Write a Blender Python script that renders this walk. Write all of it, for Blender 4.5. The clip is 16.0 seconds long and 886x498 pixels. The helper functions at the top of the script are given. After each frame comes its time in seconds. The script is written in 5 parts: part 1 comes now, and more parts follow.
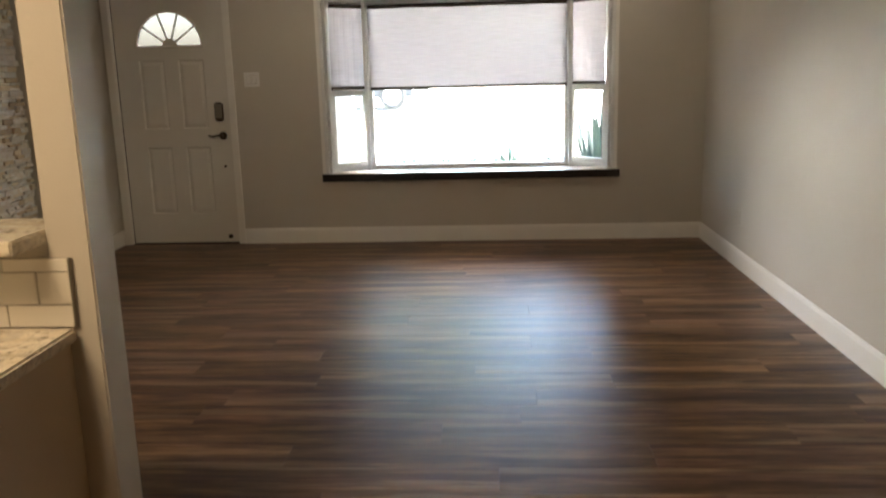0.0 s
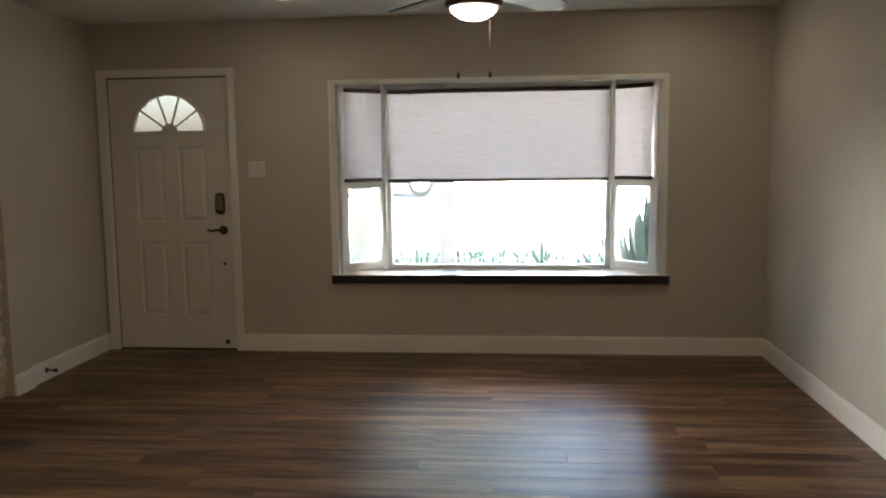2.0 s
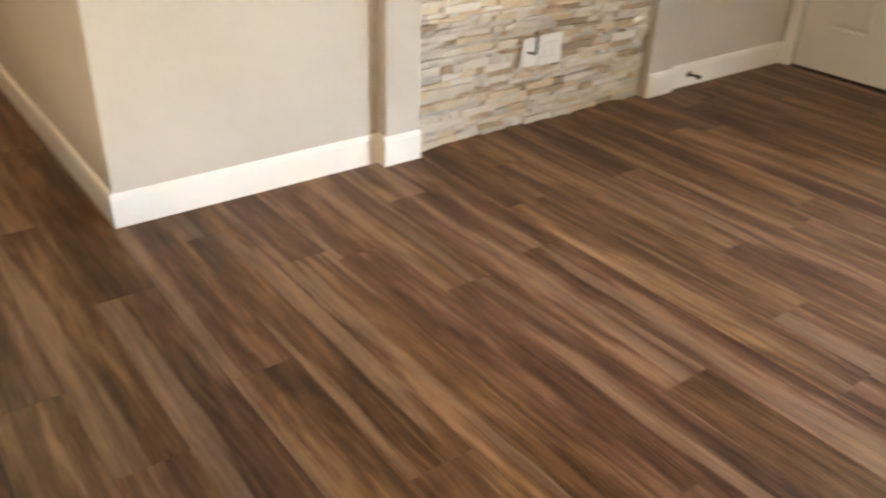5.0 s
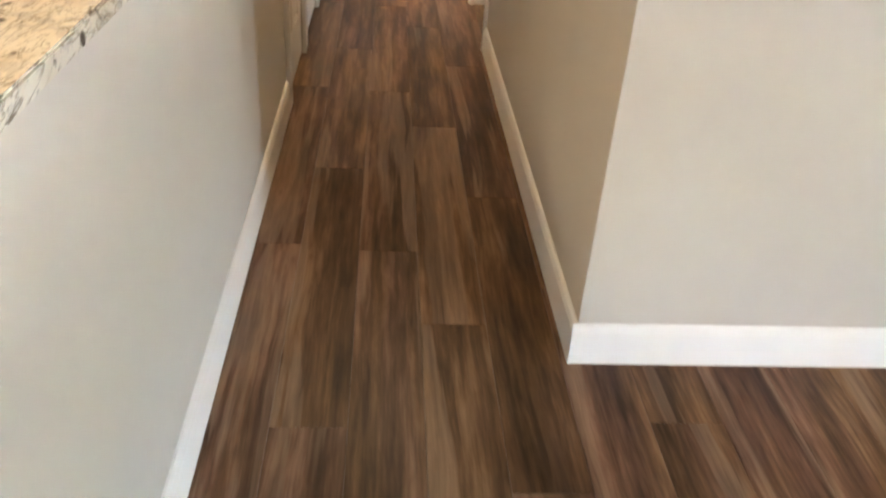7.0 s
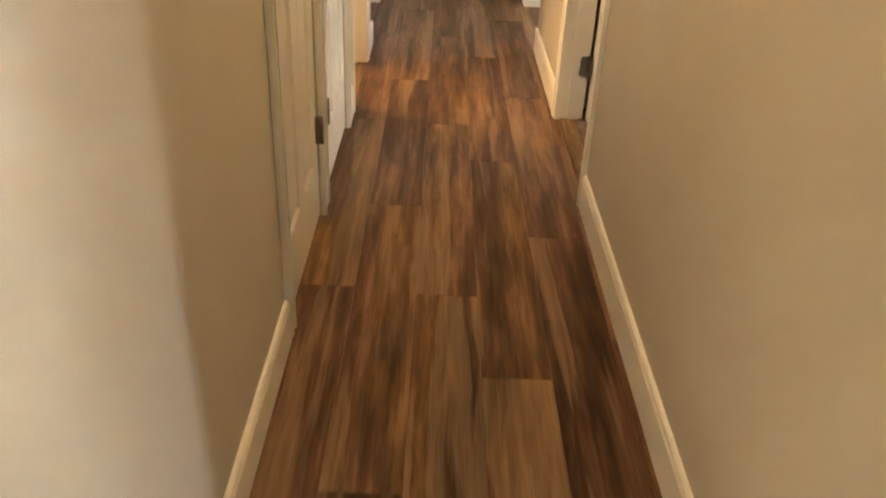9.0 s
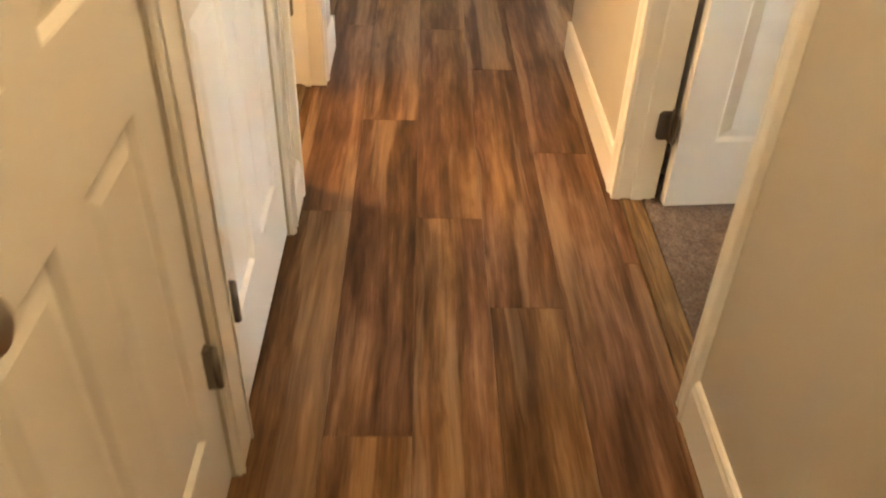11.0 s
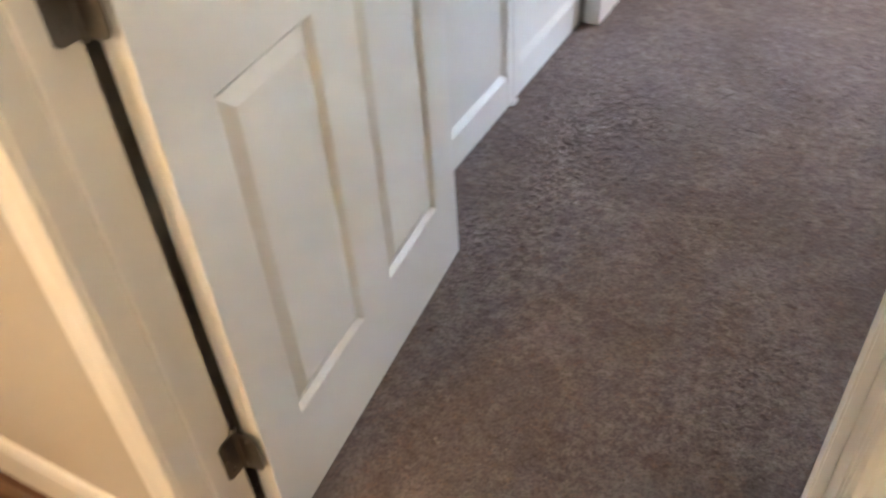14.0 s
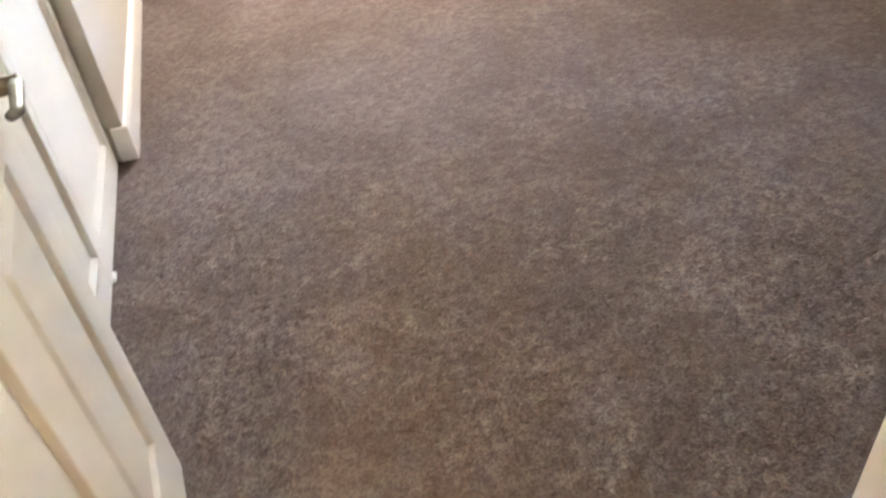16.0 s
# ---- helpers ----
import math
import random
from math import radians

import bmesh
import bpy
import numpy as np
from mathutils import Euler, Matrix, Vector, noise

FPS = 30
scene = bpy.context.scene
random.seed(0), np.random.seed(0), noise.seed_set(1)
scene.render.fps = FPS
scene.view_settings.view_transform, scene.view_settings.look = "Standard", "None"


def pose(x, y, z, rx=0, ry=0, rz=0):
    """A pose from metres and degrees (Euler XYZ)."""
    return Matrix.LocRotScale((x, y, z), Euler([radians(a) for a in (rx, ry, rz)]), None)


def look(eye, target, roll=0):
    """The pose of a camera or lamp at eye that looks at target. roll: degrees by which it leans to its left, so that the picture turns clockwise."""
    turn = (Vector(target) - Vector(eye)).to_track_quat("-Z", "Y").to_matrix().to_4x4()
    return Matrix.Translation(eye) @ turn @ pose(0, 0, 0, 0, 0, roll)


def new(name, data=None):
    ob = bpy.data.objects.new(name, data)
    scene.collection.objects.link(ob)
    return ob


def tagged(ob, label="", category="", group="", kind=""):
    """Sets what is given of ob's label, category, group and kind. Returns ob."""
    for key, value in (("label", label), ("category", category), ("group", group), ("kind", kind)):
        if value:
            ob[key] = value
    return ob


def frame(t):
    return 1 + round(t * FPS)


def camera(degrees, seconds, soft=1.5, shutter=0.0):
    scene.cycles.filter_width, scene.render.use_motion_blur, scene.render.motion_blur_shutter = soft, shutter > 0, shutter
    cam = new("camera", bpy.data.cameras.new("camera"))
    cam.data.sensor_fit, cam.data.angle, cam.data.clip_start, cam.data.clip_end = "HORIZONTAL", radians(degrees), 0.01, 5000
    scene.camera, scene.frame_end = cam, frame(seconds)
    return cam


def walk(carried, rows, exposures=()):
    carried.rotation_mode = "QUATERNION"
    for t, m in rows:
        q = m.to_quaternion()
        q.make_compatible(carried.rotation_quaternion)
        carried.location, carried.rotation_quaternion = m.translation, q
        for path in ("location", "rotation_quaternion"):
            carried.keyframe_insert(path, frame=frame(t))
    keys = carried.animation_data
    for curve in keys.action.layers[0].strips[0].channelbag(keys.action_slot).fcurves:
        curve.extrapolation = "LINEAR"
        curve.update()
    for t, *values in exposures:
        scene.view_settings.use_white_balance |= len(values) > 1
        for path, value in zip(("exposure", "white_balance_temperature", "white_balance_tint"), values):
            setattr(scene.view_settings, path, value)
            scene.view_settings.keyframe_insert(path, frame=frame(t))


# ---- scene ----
cam = camera(56.7, 16.0, soft=2.0, shutter=0.4)
PATH = [
    (0, (3.13, -6.754, 1.413), (3.014, -4.804, 0.984), -1.5),
    (0.5, (3.13, -6.556, 1.425), (3.013, -4.584, 1.116), -1.3),
    (1, (3.17, -6.341, 1.435), (3.041, -4.359, 1.198), -1.3),
    (1.5, (3.179, -6.157, 1.453), (3.023, -4.175, 1.239), -1.0),
    (2, (3.123, -5.93, 1.46), (2.938, -3.952, 1.23), -0.7),
    (2.5, (3.096, -5.713, 1.469), (2.869, -3.762, 1.093), -0.5),
    (3, (3.087, -5.468, 1.455), (2.789, -3.598, 0.812), -0.0),
    (3.5, (3.031, -5.22, 1.447), (2.557, -3.462, 0.62), 0.7),
    (4, (2.904, -4.99, 1.431), (2.132, -3.378, 0.535), 1.2),
    (4.5, (2.78, -4.8, 1.408), (1.672, -3.414, 0.486), 1.8),
    (5, (2.696, -4.645, 1.416), (1.323, -3.577, 0.429), 2.3),
    (5.2, (2.633, -4.602, 1.42), (1.189, -3.675, 0.392), 2.7),
    (7.3, (1.454, -4.508, 1.425), (-0.247, -4.404, 0.377), 3.8),
    (7.5, (1.314, -4.508, 1.418), (-0.394, -4.424, 0.382), 3.5),
    (8, (0.943, -4.509, 1.417), (-0.771, -4.448, 0.388), 3.4),
    (8.5, (0.551, -4.522, 1.392), (-1.167, -4.48, 0.368), 3.1),
    (9, (0.133, -4.534, 1.387), (-1.587, -4.507, 0.368), 2.6),
    (9.2, (-0.028, -4.542, 1.389), (-1.749, -4.508, 0.371), 3.0),
    (11.3, (-1.61, -4.577, 1.355), (-3.166, -4.495, 0.101), 1.8),
    (11.5, (-1.757, -4.58, 1.359), (-3.299, -4.465, 0.091), 1.2),
    (12, (-2.036, -4.558, 1.359), (-3.554, -4.282, 0.087), -0.3),
    (12.5, (-2.254, -4.473, 1.386), (-3.703, -3.993, 0.094), -2.0),
    (13, (-2.428, -4.453, 1.386), (-3.737, -3.682, 0.085), -3.2),
    (13.5, (-2.563, -4.455, 1.371), (-3.633, -3.371, 0.075), -3.5),
    (14, (-2.681, -4.384, 1.36), (-3.456, -3.09, 0.047), -4.5),
    (14.5, (-2.81, -4.314, 1.377), (-3.25, -2.887, 0.047), -4.9),
    (15, (-2.924, -4.281, 1.394), (-3.072, -2.806, 0.052), -6.1),
    (15.5, (-3.008, -4.262, 1.408), (-2.908, -2.786, 0.062), -6.8),
    (16, (-3.051, -4.212, 1.429), (-2.758, -2.715, 0.135), -7.0),
]
walk(cam, [(t, look(eye, target, roll)) for t, eye, target, roll in PATH],
     [(0.0, 5.25, 6700, 10), (1.5, 4.85, 6700, 10), (2.6, 4.95, 6800, 10), (3.0, 5.85, 7400, 10), (3.5, 7.2, 7500, 10), (4.0, 6.95, 7400, 10), (4.5, 6.85, 6800, 10),
      (5.2, 6.85, 6500, 10), (7.3, 6.7, 6000, 10), (8.5, 6.8, 7000, 10), (9.2, 6.95, 7500, 10), (11.3, 7.1, 7200, 10), (12.0, 7.0, 6800, 10), (12.7, 6.8, 6400, 10), (13.5, 6.8, 5800, 10),
      (14.5, 6.95, 6000, 10), (15.2, 7.15, 6400, 10), (16.0, 7.3, 6700, 10)])


# ---------------------------------------------------------------- light
def world_and_sun():
    w = bpy.data.worlds.new("sky")
    scene.world = w
    w.use_nodes = True
    nt = w.node_tree
    nt.nodes.clear()
    out = nt.nodes.new("ShaderNodeOutputWorld")
    bg = nt.nodes.new("ShaderNodeBackground")
    sky = nt.nodes.new("ShaderNodeTexSky")
    sky.sky_type = "NISHITA"
    sky.sun_disc = False
    sky.sun_elevation = radians(54)
    sky.sun_rotation = radians(80)
    sky.dust_density = 4.0
    sky.ozone_density = 1.0
    bg.inputs["Strength"].default_value = 0.15
    nt.links.new(sky.outputs[0], bg.inputs["Color"])
    nt.links.new(bg.outputs[0], out.inputs[0])
    sun = bpy.data.lights.new("sun", "SUN")
    sun.energy, sun.angle, sun.color = 5.0, radians(0.5), (1.0, 0.95, 0.87)
    ob = new("sun", sun)
    ob.matrix_world = look((0, 0, 0), (-0.58, -0.10, -0.81))


def window_lamp(name, where, wide, high, energy, colour, aim, spread=180):
    """An area lamp in a window's opening, for the sky's light."""
    li = bpy.data.lights.new(name, "AREA")
    li.spread = radians(spread)
    li.energy, li.color, li.shape, li.size, li.size_y = energy, colour, "RECTANGLE", wide, high
    new(name, li).matrix_world = look(where, aim)


def lamp(name, kind, where, energy, colour, size=0.1, aim=None):
    li = bpy.data.lights.new(name, kind)
    li.energy, li.color = energy, colour
    if kind == "AREA":
        li.shape, li.size = "DISK", size
    else:
        li.shadow_soft_size = size
    ob = new(name, li)
    ob.matrix_world = look(where, aim if aim else (where[0], where[1] + 1e-4, where[2] - 1))
    return ob


WARM = (1.0, 0.70, 0.38)
SOFT = (1.0, 0.84, 0.64)
CEIL = 2.44

world_and_sun()
lamp("fan_bulb", "POINT", (2.94, -2.5, 1.955), 0.065, SOFT, 0.09)
for cx, cy in ((1.67, -0.84), (4.06, -0.74)):
    lamp("can_bulb", "AREA", (cx, cy, CEIL - 0.012), 0.06, SOFT, 0.12)
lamp("kitchen_bulb", "AREA", (1.85, -6.2, CEIL - 0.05), 1.05, (1.0, 0.74, 0.46), 0.7)
lamp("hall_bulb", "POINT", (-2.1, -4.45, CEIL - 0.11), 0.23, WARM, 0.08)
lamp("bath_bulb", "POINT", (-4.03, -6.5, 2.05), 1.8, (1.0, 0.64, 0.32), 0.3)


window_lamp("bedroom_daylight", (-2.6, 0.035, 1.45), 0.9, 0.8, 0.60, (1.0, 0.88, 0.83), (-2.3, -1.0, -0.3))
window_lamp("bay_daylight", (1.99, 0.165, 0.93), 0.30, 0.50, 0.25, (1.0, 0.91, 0.81), (2.67, -0.565, 0.66), 56)
window_lamp("bay_daylight", (3.925, 0.165, 0.93), 0.30, 0.50, 0.12, (0.98, 0.98, 1.0), (3.245, -0.565, 0.82), 56)
# fill lamp added in an unseen passage opening to brighten the hall's end
window_lamp("passage_fill", (-4.9, -2.615, 1.45), 0.5, 1.0, 0.08, (1.0, 0.95, 0.92), (-4.9, -3.6, 1.0))


# ---------------------------------------------------------------- materials
class Nodes:
    def __init__(self, name):
        self.m = bpy.data.materials.new(name)
        self.m.use_nodes = True
        self.nt = self.m.node_tree
        self.b = self.nt.nodes["Principled BSDF"]

    def add(self, kind, **inputs):
        n = self.nt.nodes.new(kind)
        for k, v in inputs.items():
            key = k.replace("_", " ")
            self.set(n.inputs[key], v)
        return n

    def set(self, sock, v):
        if isinstance(v, bpy.types.NodeSocket):
            self.nt.links.new(v, sock)
        else:
            sock.default_value = v

    def ramp(self, fac, stops, interp="LINEAR"):
        n = self.nt.nodes.new("ShaderNodeValToRGB")
        n.color_ramp.interpolation = interp
        els = n.color_ramp.elements
        while len(els) < len(stops):
            els.new(0.5)
        for e, (p, c) in zip(els, stops):
            e.position = p
            e.color = (*c, 1) if len(c) == 3 else c
        self.set(n.inputs[0], fac)
        return n.outputs[0]

    def mix(self, fac, a, b, how="MIX"):
        n = self.nt.nodes.new("ShaderNodeMix")
        n.data_type, n.blend_type = "RGBA", how
        self.set(n.inputs[0], fac)
        self.set(n.inputs[6], a if isinstance(a, bpy.types.NodeSocket) else (*a, 1))
        self.set(n.inputs[7], b if isinstance(b, bpy.types.NodeSocket) else (*b, 1))
        return n.outputs[2]

    def math(self, op, a, b=0.0):
        n = self.nt.nodes.new("ShaderNodeMath")
        n.operation = op
        self.set(n.inputs[0], a)
        self.set(n.inputs[1], b)
        return n.outputs[0]

    def coords(self, kind="Object", scale=(1, 1, 1), shift=None):
        tc = self.nt.nodes.new("ShaderNodeTexCoord")
        mp = self.nt.nodes.new("ShaderNodeMapping")
        mp.inputs["Scale"].default_value = scale
        self.nt.links.new(tc.outputs[kind], mp.inputs["Vector"])
        if shift is not None:
            self.nt.links.new(shift, mp.inputs["Location"])
        return mp.outputs[0]

    def noise(self, vec, scale, detail=4.0, rough=0.55, distort=0.0):
        n = self.add("ShaderNodeTexNoise", Scale=scale, Detail=detail, Roughness=rough, Distortion=distort)
        self.nt.links.new(vec, n.inputs["Vector"])
        return n.outputs[0]

    def bump(self, height, strength, dist=0.01):
        n = self.add("ShaderNodeBump", Strength=strength, Distance=dist, Height=height)
        self.nt.links.new(n.outputs[0], self.b.inputs["Normal"])

    def done(self, colour=None, rough=0.5, metal=0.0, spec=0.5):
        if colour is not None:
            self.set(self.b.inputs["Base Color"], colour if isinstance(colour, bpy.types.NodeSocket) else (*colour, 1))
        self.set(self.b.inputs["Roughness"], rough)
        self.set(self.b.inputs["Metallic"], metal)
        self.set(self.b.inputs["Specular IOR Level"], spec)
        return self.m


def random_shift(n, amount=40.0):
    oi = n.nt.nodes.new("ShaderNodeObjectInfo")
    cx = n.nt.nodes.new("ShaderNodeCombineXYZ")
    r = oi.outputs["Random"]
    n.set(cx.inputs[0], n.math("MULTIPLY", r, amount))
    n.set(cx.inputs[1], n.math("MULTIPLY", r, amount * 1.7))
    n.set(cx.inputs[2], n.math("MULTIPLY", r, amount * 0.6))
    return r, cx.outputs[0]


def paint(name, base, dark, rough=0.6, bump=0.12, scale=220.0):
    n = Nodes(name)
    v = n.coords()
    big = n.noise(v, 1.3, 5)
    col = n.mix(n.ramp(big, ((0.3, (0, 0, 0)), (0.75, (1, 1, 1)))), base, dark)
    fine = n.noise(v, scale, 3)
    n.bump(fine, bump, 0.002)
    return n.done(col, n.math("ADD", n.math("MULTIPLY", big, 0.12), rough - 0.06))


def plank_wood():
    n = Nodes("vinyl_plank")
    r, shift = random_shift(n)
    # grain that wavers gently along the board, with swirls round knots
    wave = n.add("ShaderNodeTexNoise", Scale=1.0, Detail=3.0, Roughness=0.5)
    n.set(wave.inputs["Vector"], n.coords("Object", (1.9, 5.5, 1), shift))
    bent = n.nt.nodes.new("ShaderNodeVectorMath")
    bent.operation = "MULTIPLY_ADD"
    n.set(bent.inputs[0], wave.outputs["Color"])
    bent.inputs[1].default_value = (0.10, 0.040, 0.0)
    n.set(bent.inputs[2], n.coords("Object", (1, 1, 1), shift))

    def grain(sx, sy, detail, rough, distort=0.0):
        mp = n.nt.nodes.new("ShaderNodeMapping")
        mp.inputs["Scale"].default_value = (sx, sy, 1)
        n.set(mp.inputs["Vector"], bent.outputs[0])
        return n.noise(mp.outputs[0], 1.0, detail, rough, distort)
    band = grain(1.0, 11, 4, 0.55, 0.15)
    streak = grain(2.6, 62, 4, 0.6)
    mottle = grain(4, 24, 5, 0.62, 0.2)
    fine = grain(9, 260, 3, 0.6)
    tone = n.math("ADD", n.math("MULTIPLY", band, 0.50), n.math("ADD", n.math("MULTIPLY", streak, 0.20), n.math("MULTIPLY", mottle, 0.30)))
    mauve = n.ramp(tone, ((0.385, (0.044, 0.022, 0.013)), (0.45, (0.092, 0.049, 0.030)), (0.50, (0.146, 0.080, 0.050)), (0.545, (0.208, 0.119, 0.075)), (0.61, (0.32, 0.200, 0.132))))
    gold = n.ramp(tone, ((0.385, (0.047, 0.025, 0.012)), (0.45, (0.098, 0.055, 0.027)), (0.50, (0.156, 0.089, 0.045)), (0.545, (0.224, 0.134, 0.069)), (0.61, (0.335, 0.213, 0.118))))
    which = n.math("ADD", n.math("MULTIPLY", r, 0.30), n.math("MULTIPLY", grain(0.6, 10, 2, 0.5), 0.70))
    col = n.mix(n.ramp(which, ((0.43, (0, 0, 0)), (0.55, (1, 1, 1)))), mauve, gold)
    board = n.ramp(r, ((0.0, (0.801, 0.741, 0.695)), (0.17, (0.946, 0.877, 0.810)), (0.33, (0.863, 0.799, 0.741)), (0.5, (1.009, 0.936, 0.860)),
                       (0.67, (0.832, 0.760, 0.700)), (0.84, (0.920, 0.858, 0.805))), "CONSTANT")
    col = n.mix(1.0, col, board, "MULTIPLY")
    sap = n.ramp(grain(0.6, 11, 4, 0.5, 0.1), ((0.55, (0, 0, 0)), (0.59, (1, 1, 1))))
    col = n.mix(n.math("MULTIPLY", sap, n.math("ADD", 0.16, n.math("MULTIPLY", streak, 0.50))), col, (0.35, 0.235, 0.150))
    heart = n.ramp(grain(0.8, 14, 3, 0.5, 0.2), ((0.56, (0, 0, 0)), (0.66, (1, 1, 1))))
    col = n.mix(n.math("MULTIPLY", heart, 0.45), col, (0.056, 0.030, 0.018))
    vo = n.add("ShaderNodeTexVoronoi", Scale=1.0)
    n.set(vo.inputs["Vector"], n.coords("Object", (2.2, 8.0, 1), shift))
    knot = n.ramp(vo.outputs["Distance"], ((0.02, (1, 1, 1)), (0.09, (0, 0, 0))))
    col = n.mix(n.math("MULTIPLY", knot, 0.5), col, (0.036, 0.023, 0.017))
    crack = n.ramp(grain(1.5, 46, 3, 0.5), ((0.60, (0, 0, 0)), (0.65, (1, 1, 1))))
    col = n.mix(n.math("MULTIPLY", crack, 0.20), col, (0.030, 0.019, 0.014))
    col = n.mix(n.math("MULTIPLY", n.ramp(fine, ((0.36, (1, 1, 1)), (0.52, (0, 0, 0)))), 0.18), col, (0.05, 0.031, 0.022))
    n.bump(fine, 0.05, 0.0015)
    return n.done(col, n.math("ADD", n.math("MULTIPLY", mottle, 0.12), 0.29), 0.0, 0.15)


def carpet_mat(name, strands):
    n = Nodes(name)
    v = n.coords()
    big = n.noise(v, 3.2, 6, 0.62, 0.6)
    mid = n.noise(v, 34, 5, 0.72)
    fib = n.noise(v, 120, 3, 0.7)
    col = n.ramp(mid, ((0.34, (0.150, 0.116, 0.102)), (0.50, (0.199, 0.159, 0.143)), (0.66, (0.262, 0.215, 0.197))))
    col = n.mix(n.math("MULTIPLY", n.ramp(big, ((0.42, (1, 1, 1)), (0.57, (0, 0, 0)))), 0.55), col, (0.138, 0.107, 0.093))
    rust = n.ramp(n.noise(v, 60, 2, 0.5), ((0.60, (0, 0, 0)), (0.68, (1, 1, 1))))
    col = n.mix(n.math("MULTIPLY", rust, 0.4), col, (0.20, 0.125, 0.088))
    pale = n.ramp(n.noise(v, 48, 3, 0.6), ((0.60, (0, 0, 0)), (0.70, (1, 1, 1))))
    col = n.mix(n.math("MULTIPLY", pale, 0.3), col, (0.34, 0.29, 0.27))
    col = n.mix(n.math("MULTIPLY", n.ramp(fib, ((0.40, (1, 1, 1)), (0.56, (0, 0, 0)))), 0.45), col, (0.068, 0.050, 0.042))
    n.bump(n.noise(v, 150, 4, 0.65), 0.9 if strands else 0.5, 0.008)
    return n.done(col, 0.95, 0.0, 0.1)


def strip_wood():
    n = Nodes("golden_oak_strip")
    g = n.noise(n.coords("Object", (5, 90, 90)), 1.0, 5, 0.6, 0.3)
    patch = n.noise(n.coords("Object", (4, 9, 1)), 1.0, 4)
    col = n.ramp(g, ((0.36, (0.075, 0.040, 0.016)), (0.50, (0.165, 0.098, 0.042)), (0.64, (0.27, 0.175, 0.080))))
    col = n.mix(n.ramp(patch, ((0.45, (0, 0, 0)), (0.62, (0.6, 0.6, 0.6)))), col, (0.085, 0.046, 0.020))
    n.bump(g, 0.15, 0.002)
    return n.done(col, 0.36, 0.0, 0.35)


def granite_mat():
    n = Nodes("granite")
    v = n.coords()
    flow = n.noise(n.coords("Object", (3.0, 7.0, 5.0)), 1.6, 6, 0.6, 1.8)
    col = n.ramp(flow, ((0.30, (0.46, 0.40, 0.30)), (0.38, (0.68, 0.61, 0.48)), (0.50, (0.76, 0.70, 0.57)), (0.70, (0.80, 0.77, 0.69))))
    grey = n.ramp(n.noise(v, 26, 5, 0.6, 0.6), ((0.52, (0, 0, 0)), (0.60, (1, 1, 1))))
    col = n.mix(n.math("MULTIPLY", grey, 0.55), col, (0.46, 0.43, 0.40))
    sp = n.noise(n.coords("Object", (0.8, 1.3, 1.3)), 34, 4, 0.6, 0.4)
    col = n.mix(n.ramp(sp, ((0.60, (0, 0, 0)), (0.66, (0.85, 0.85, 0.85)))), col, (0.17, 0.14, 0.115))
    vein = n.noise(n.coords("Object", (2.0, 9.0, 6.0)), 2.4, 5, 0.6, 2.5)
    col = n.mix(n.ramp(vein, ((0.48, (0, 0, 0)), (0.50, (0.7, 0.7, 0.7)), (0.52, (0, 0, 0)))), col, (0.16, 0.11, 0.07))
    vo = n.add("ShaderNodeTexVoronoi", Scale=15.0)
    n.set(vo.inputs["Vector"], v)
    col = n.mix(n.ramp(vo.outputs["Distance"], ((0.12, (0.9, 0.9, 0.9)), (0.18, (0, 0, 0)))), col, (0.055, 0.036, 0.026))
    return n.done(col, 0.16, 0.0, 0.5)


def ledge_stone(name, islands=False):
    n = Nodes(name)
    if islands:
        g = n.nt.nodes.new("ShaderNodeNewGeometry")
        r = g.outputs["Random Per Island"]
        cx = n.nt.nodes.new("ShaderNodeCombineXYZ")
        n.set(cx.inputs[0], n.math("MULTIPLY", r, 31.0))
        v = n.coords("Object", (1, 1, 1), cx.outputs[0])
    else:
        r, shift = random_shift(n, 30.0)
        v = n.coords("Object", (1, 1, 1), shift)
    tone = n.ramp(r, ((0.0, (0.74, 0.69, 0.60)), (0.14, (0.66, 0.51, 0.33)), (0.24, (0.78, 0.75, 0.68)), (0.40, (0.58, 0.57, 0.54)),
                      (0.53, (0.76, 0.65, 0.47)), (0.66, (0.80, 0.78, 0.73)), (0.82, (0.46, 0.32, 0.18)), (0.88, (0.68, 0.65, 0.60)),
                      (0.96, (0.30, 0.21, 0.13))), "CONSTANT")
    cloud = n.noise(v, 18, 6, 0.65, 0.8)
    col = n.mix(n.ramp(cloud, ((0.45, (0, 0, 0)), (0.68, (0.75, 0.75, 0.75)))), tone, (0.58, 0.42, 0.24))
    grain = n.noise(v, 130, 4)
    col = n.mix(n.math("MULTIPLY", grain, 0.35), col, (0.82, 0.79, 0.72))
    n.bump(n.noise(v, 55, 6, 0.65), 0.7, 0.006)
    return n.done(col, 0.85, 0.0, 0.3)


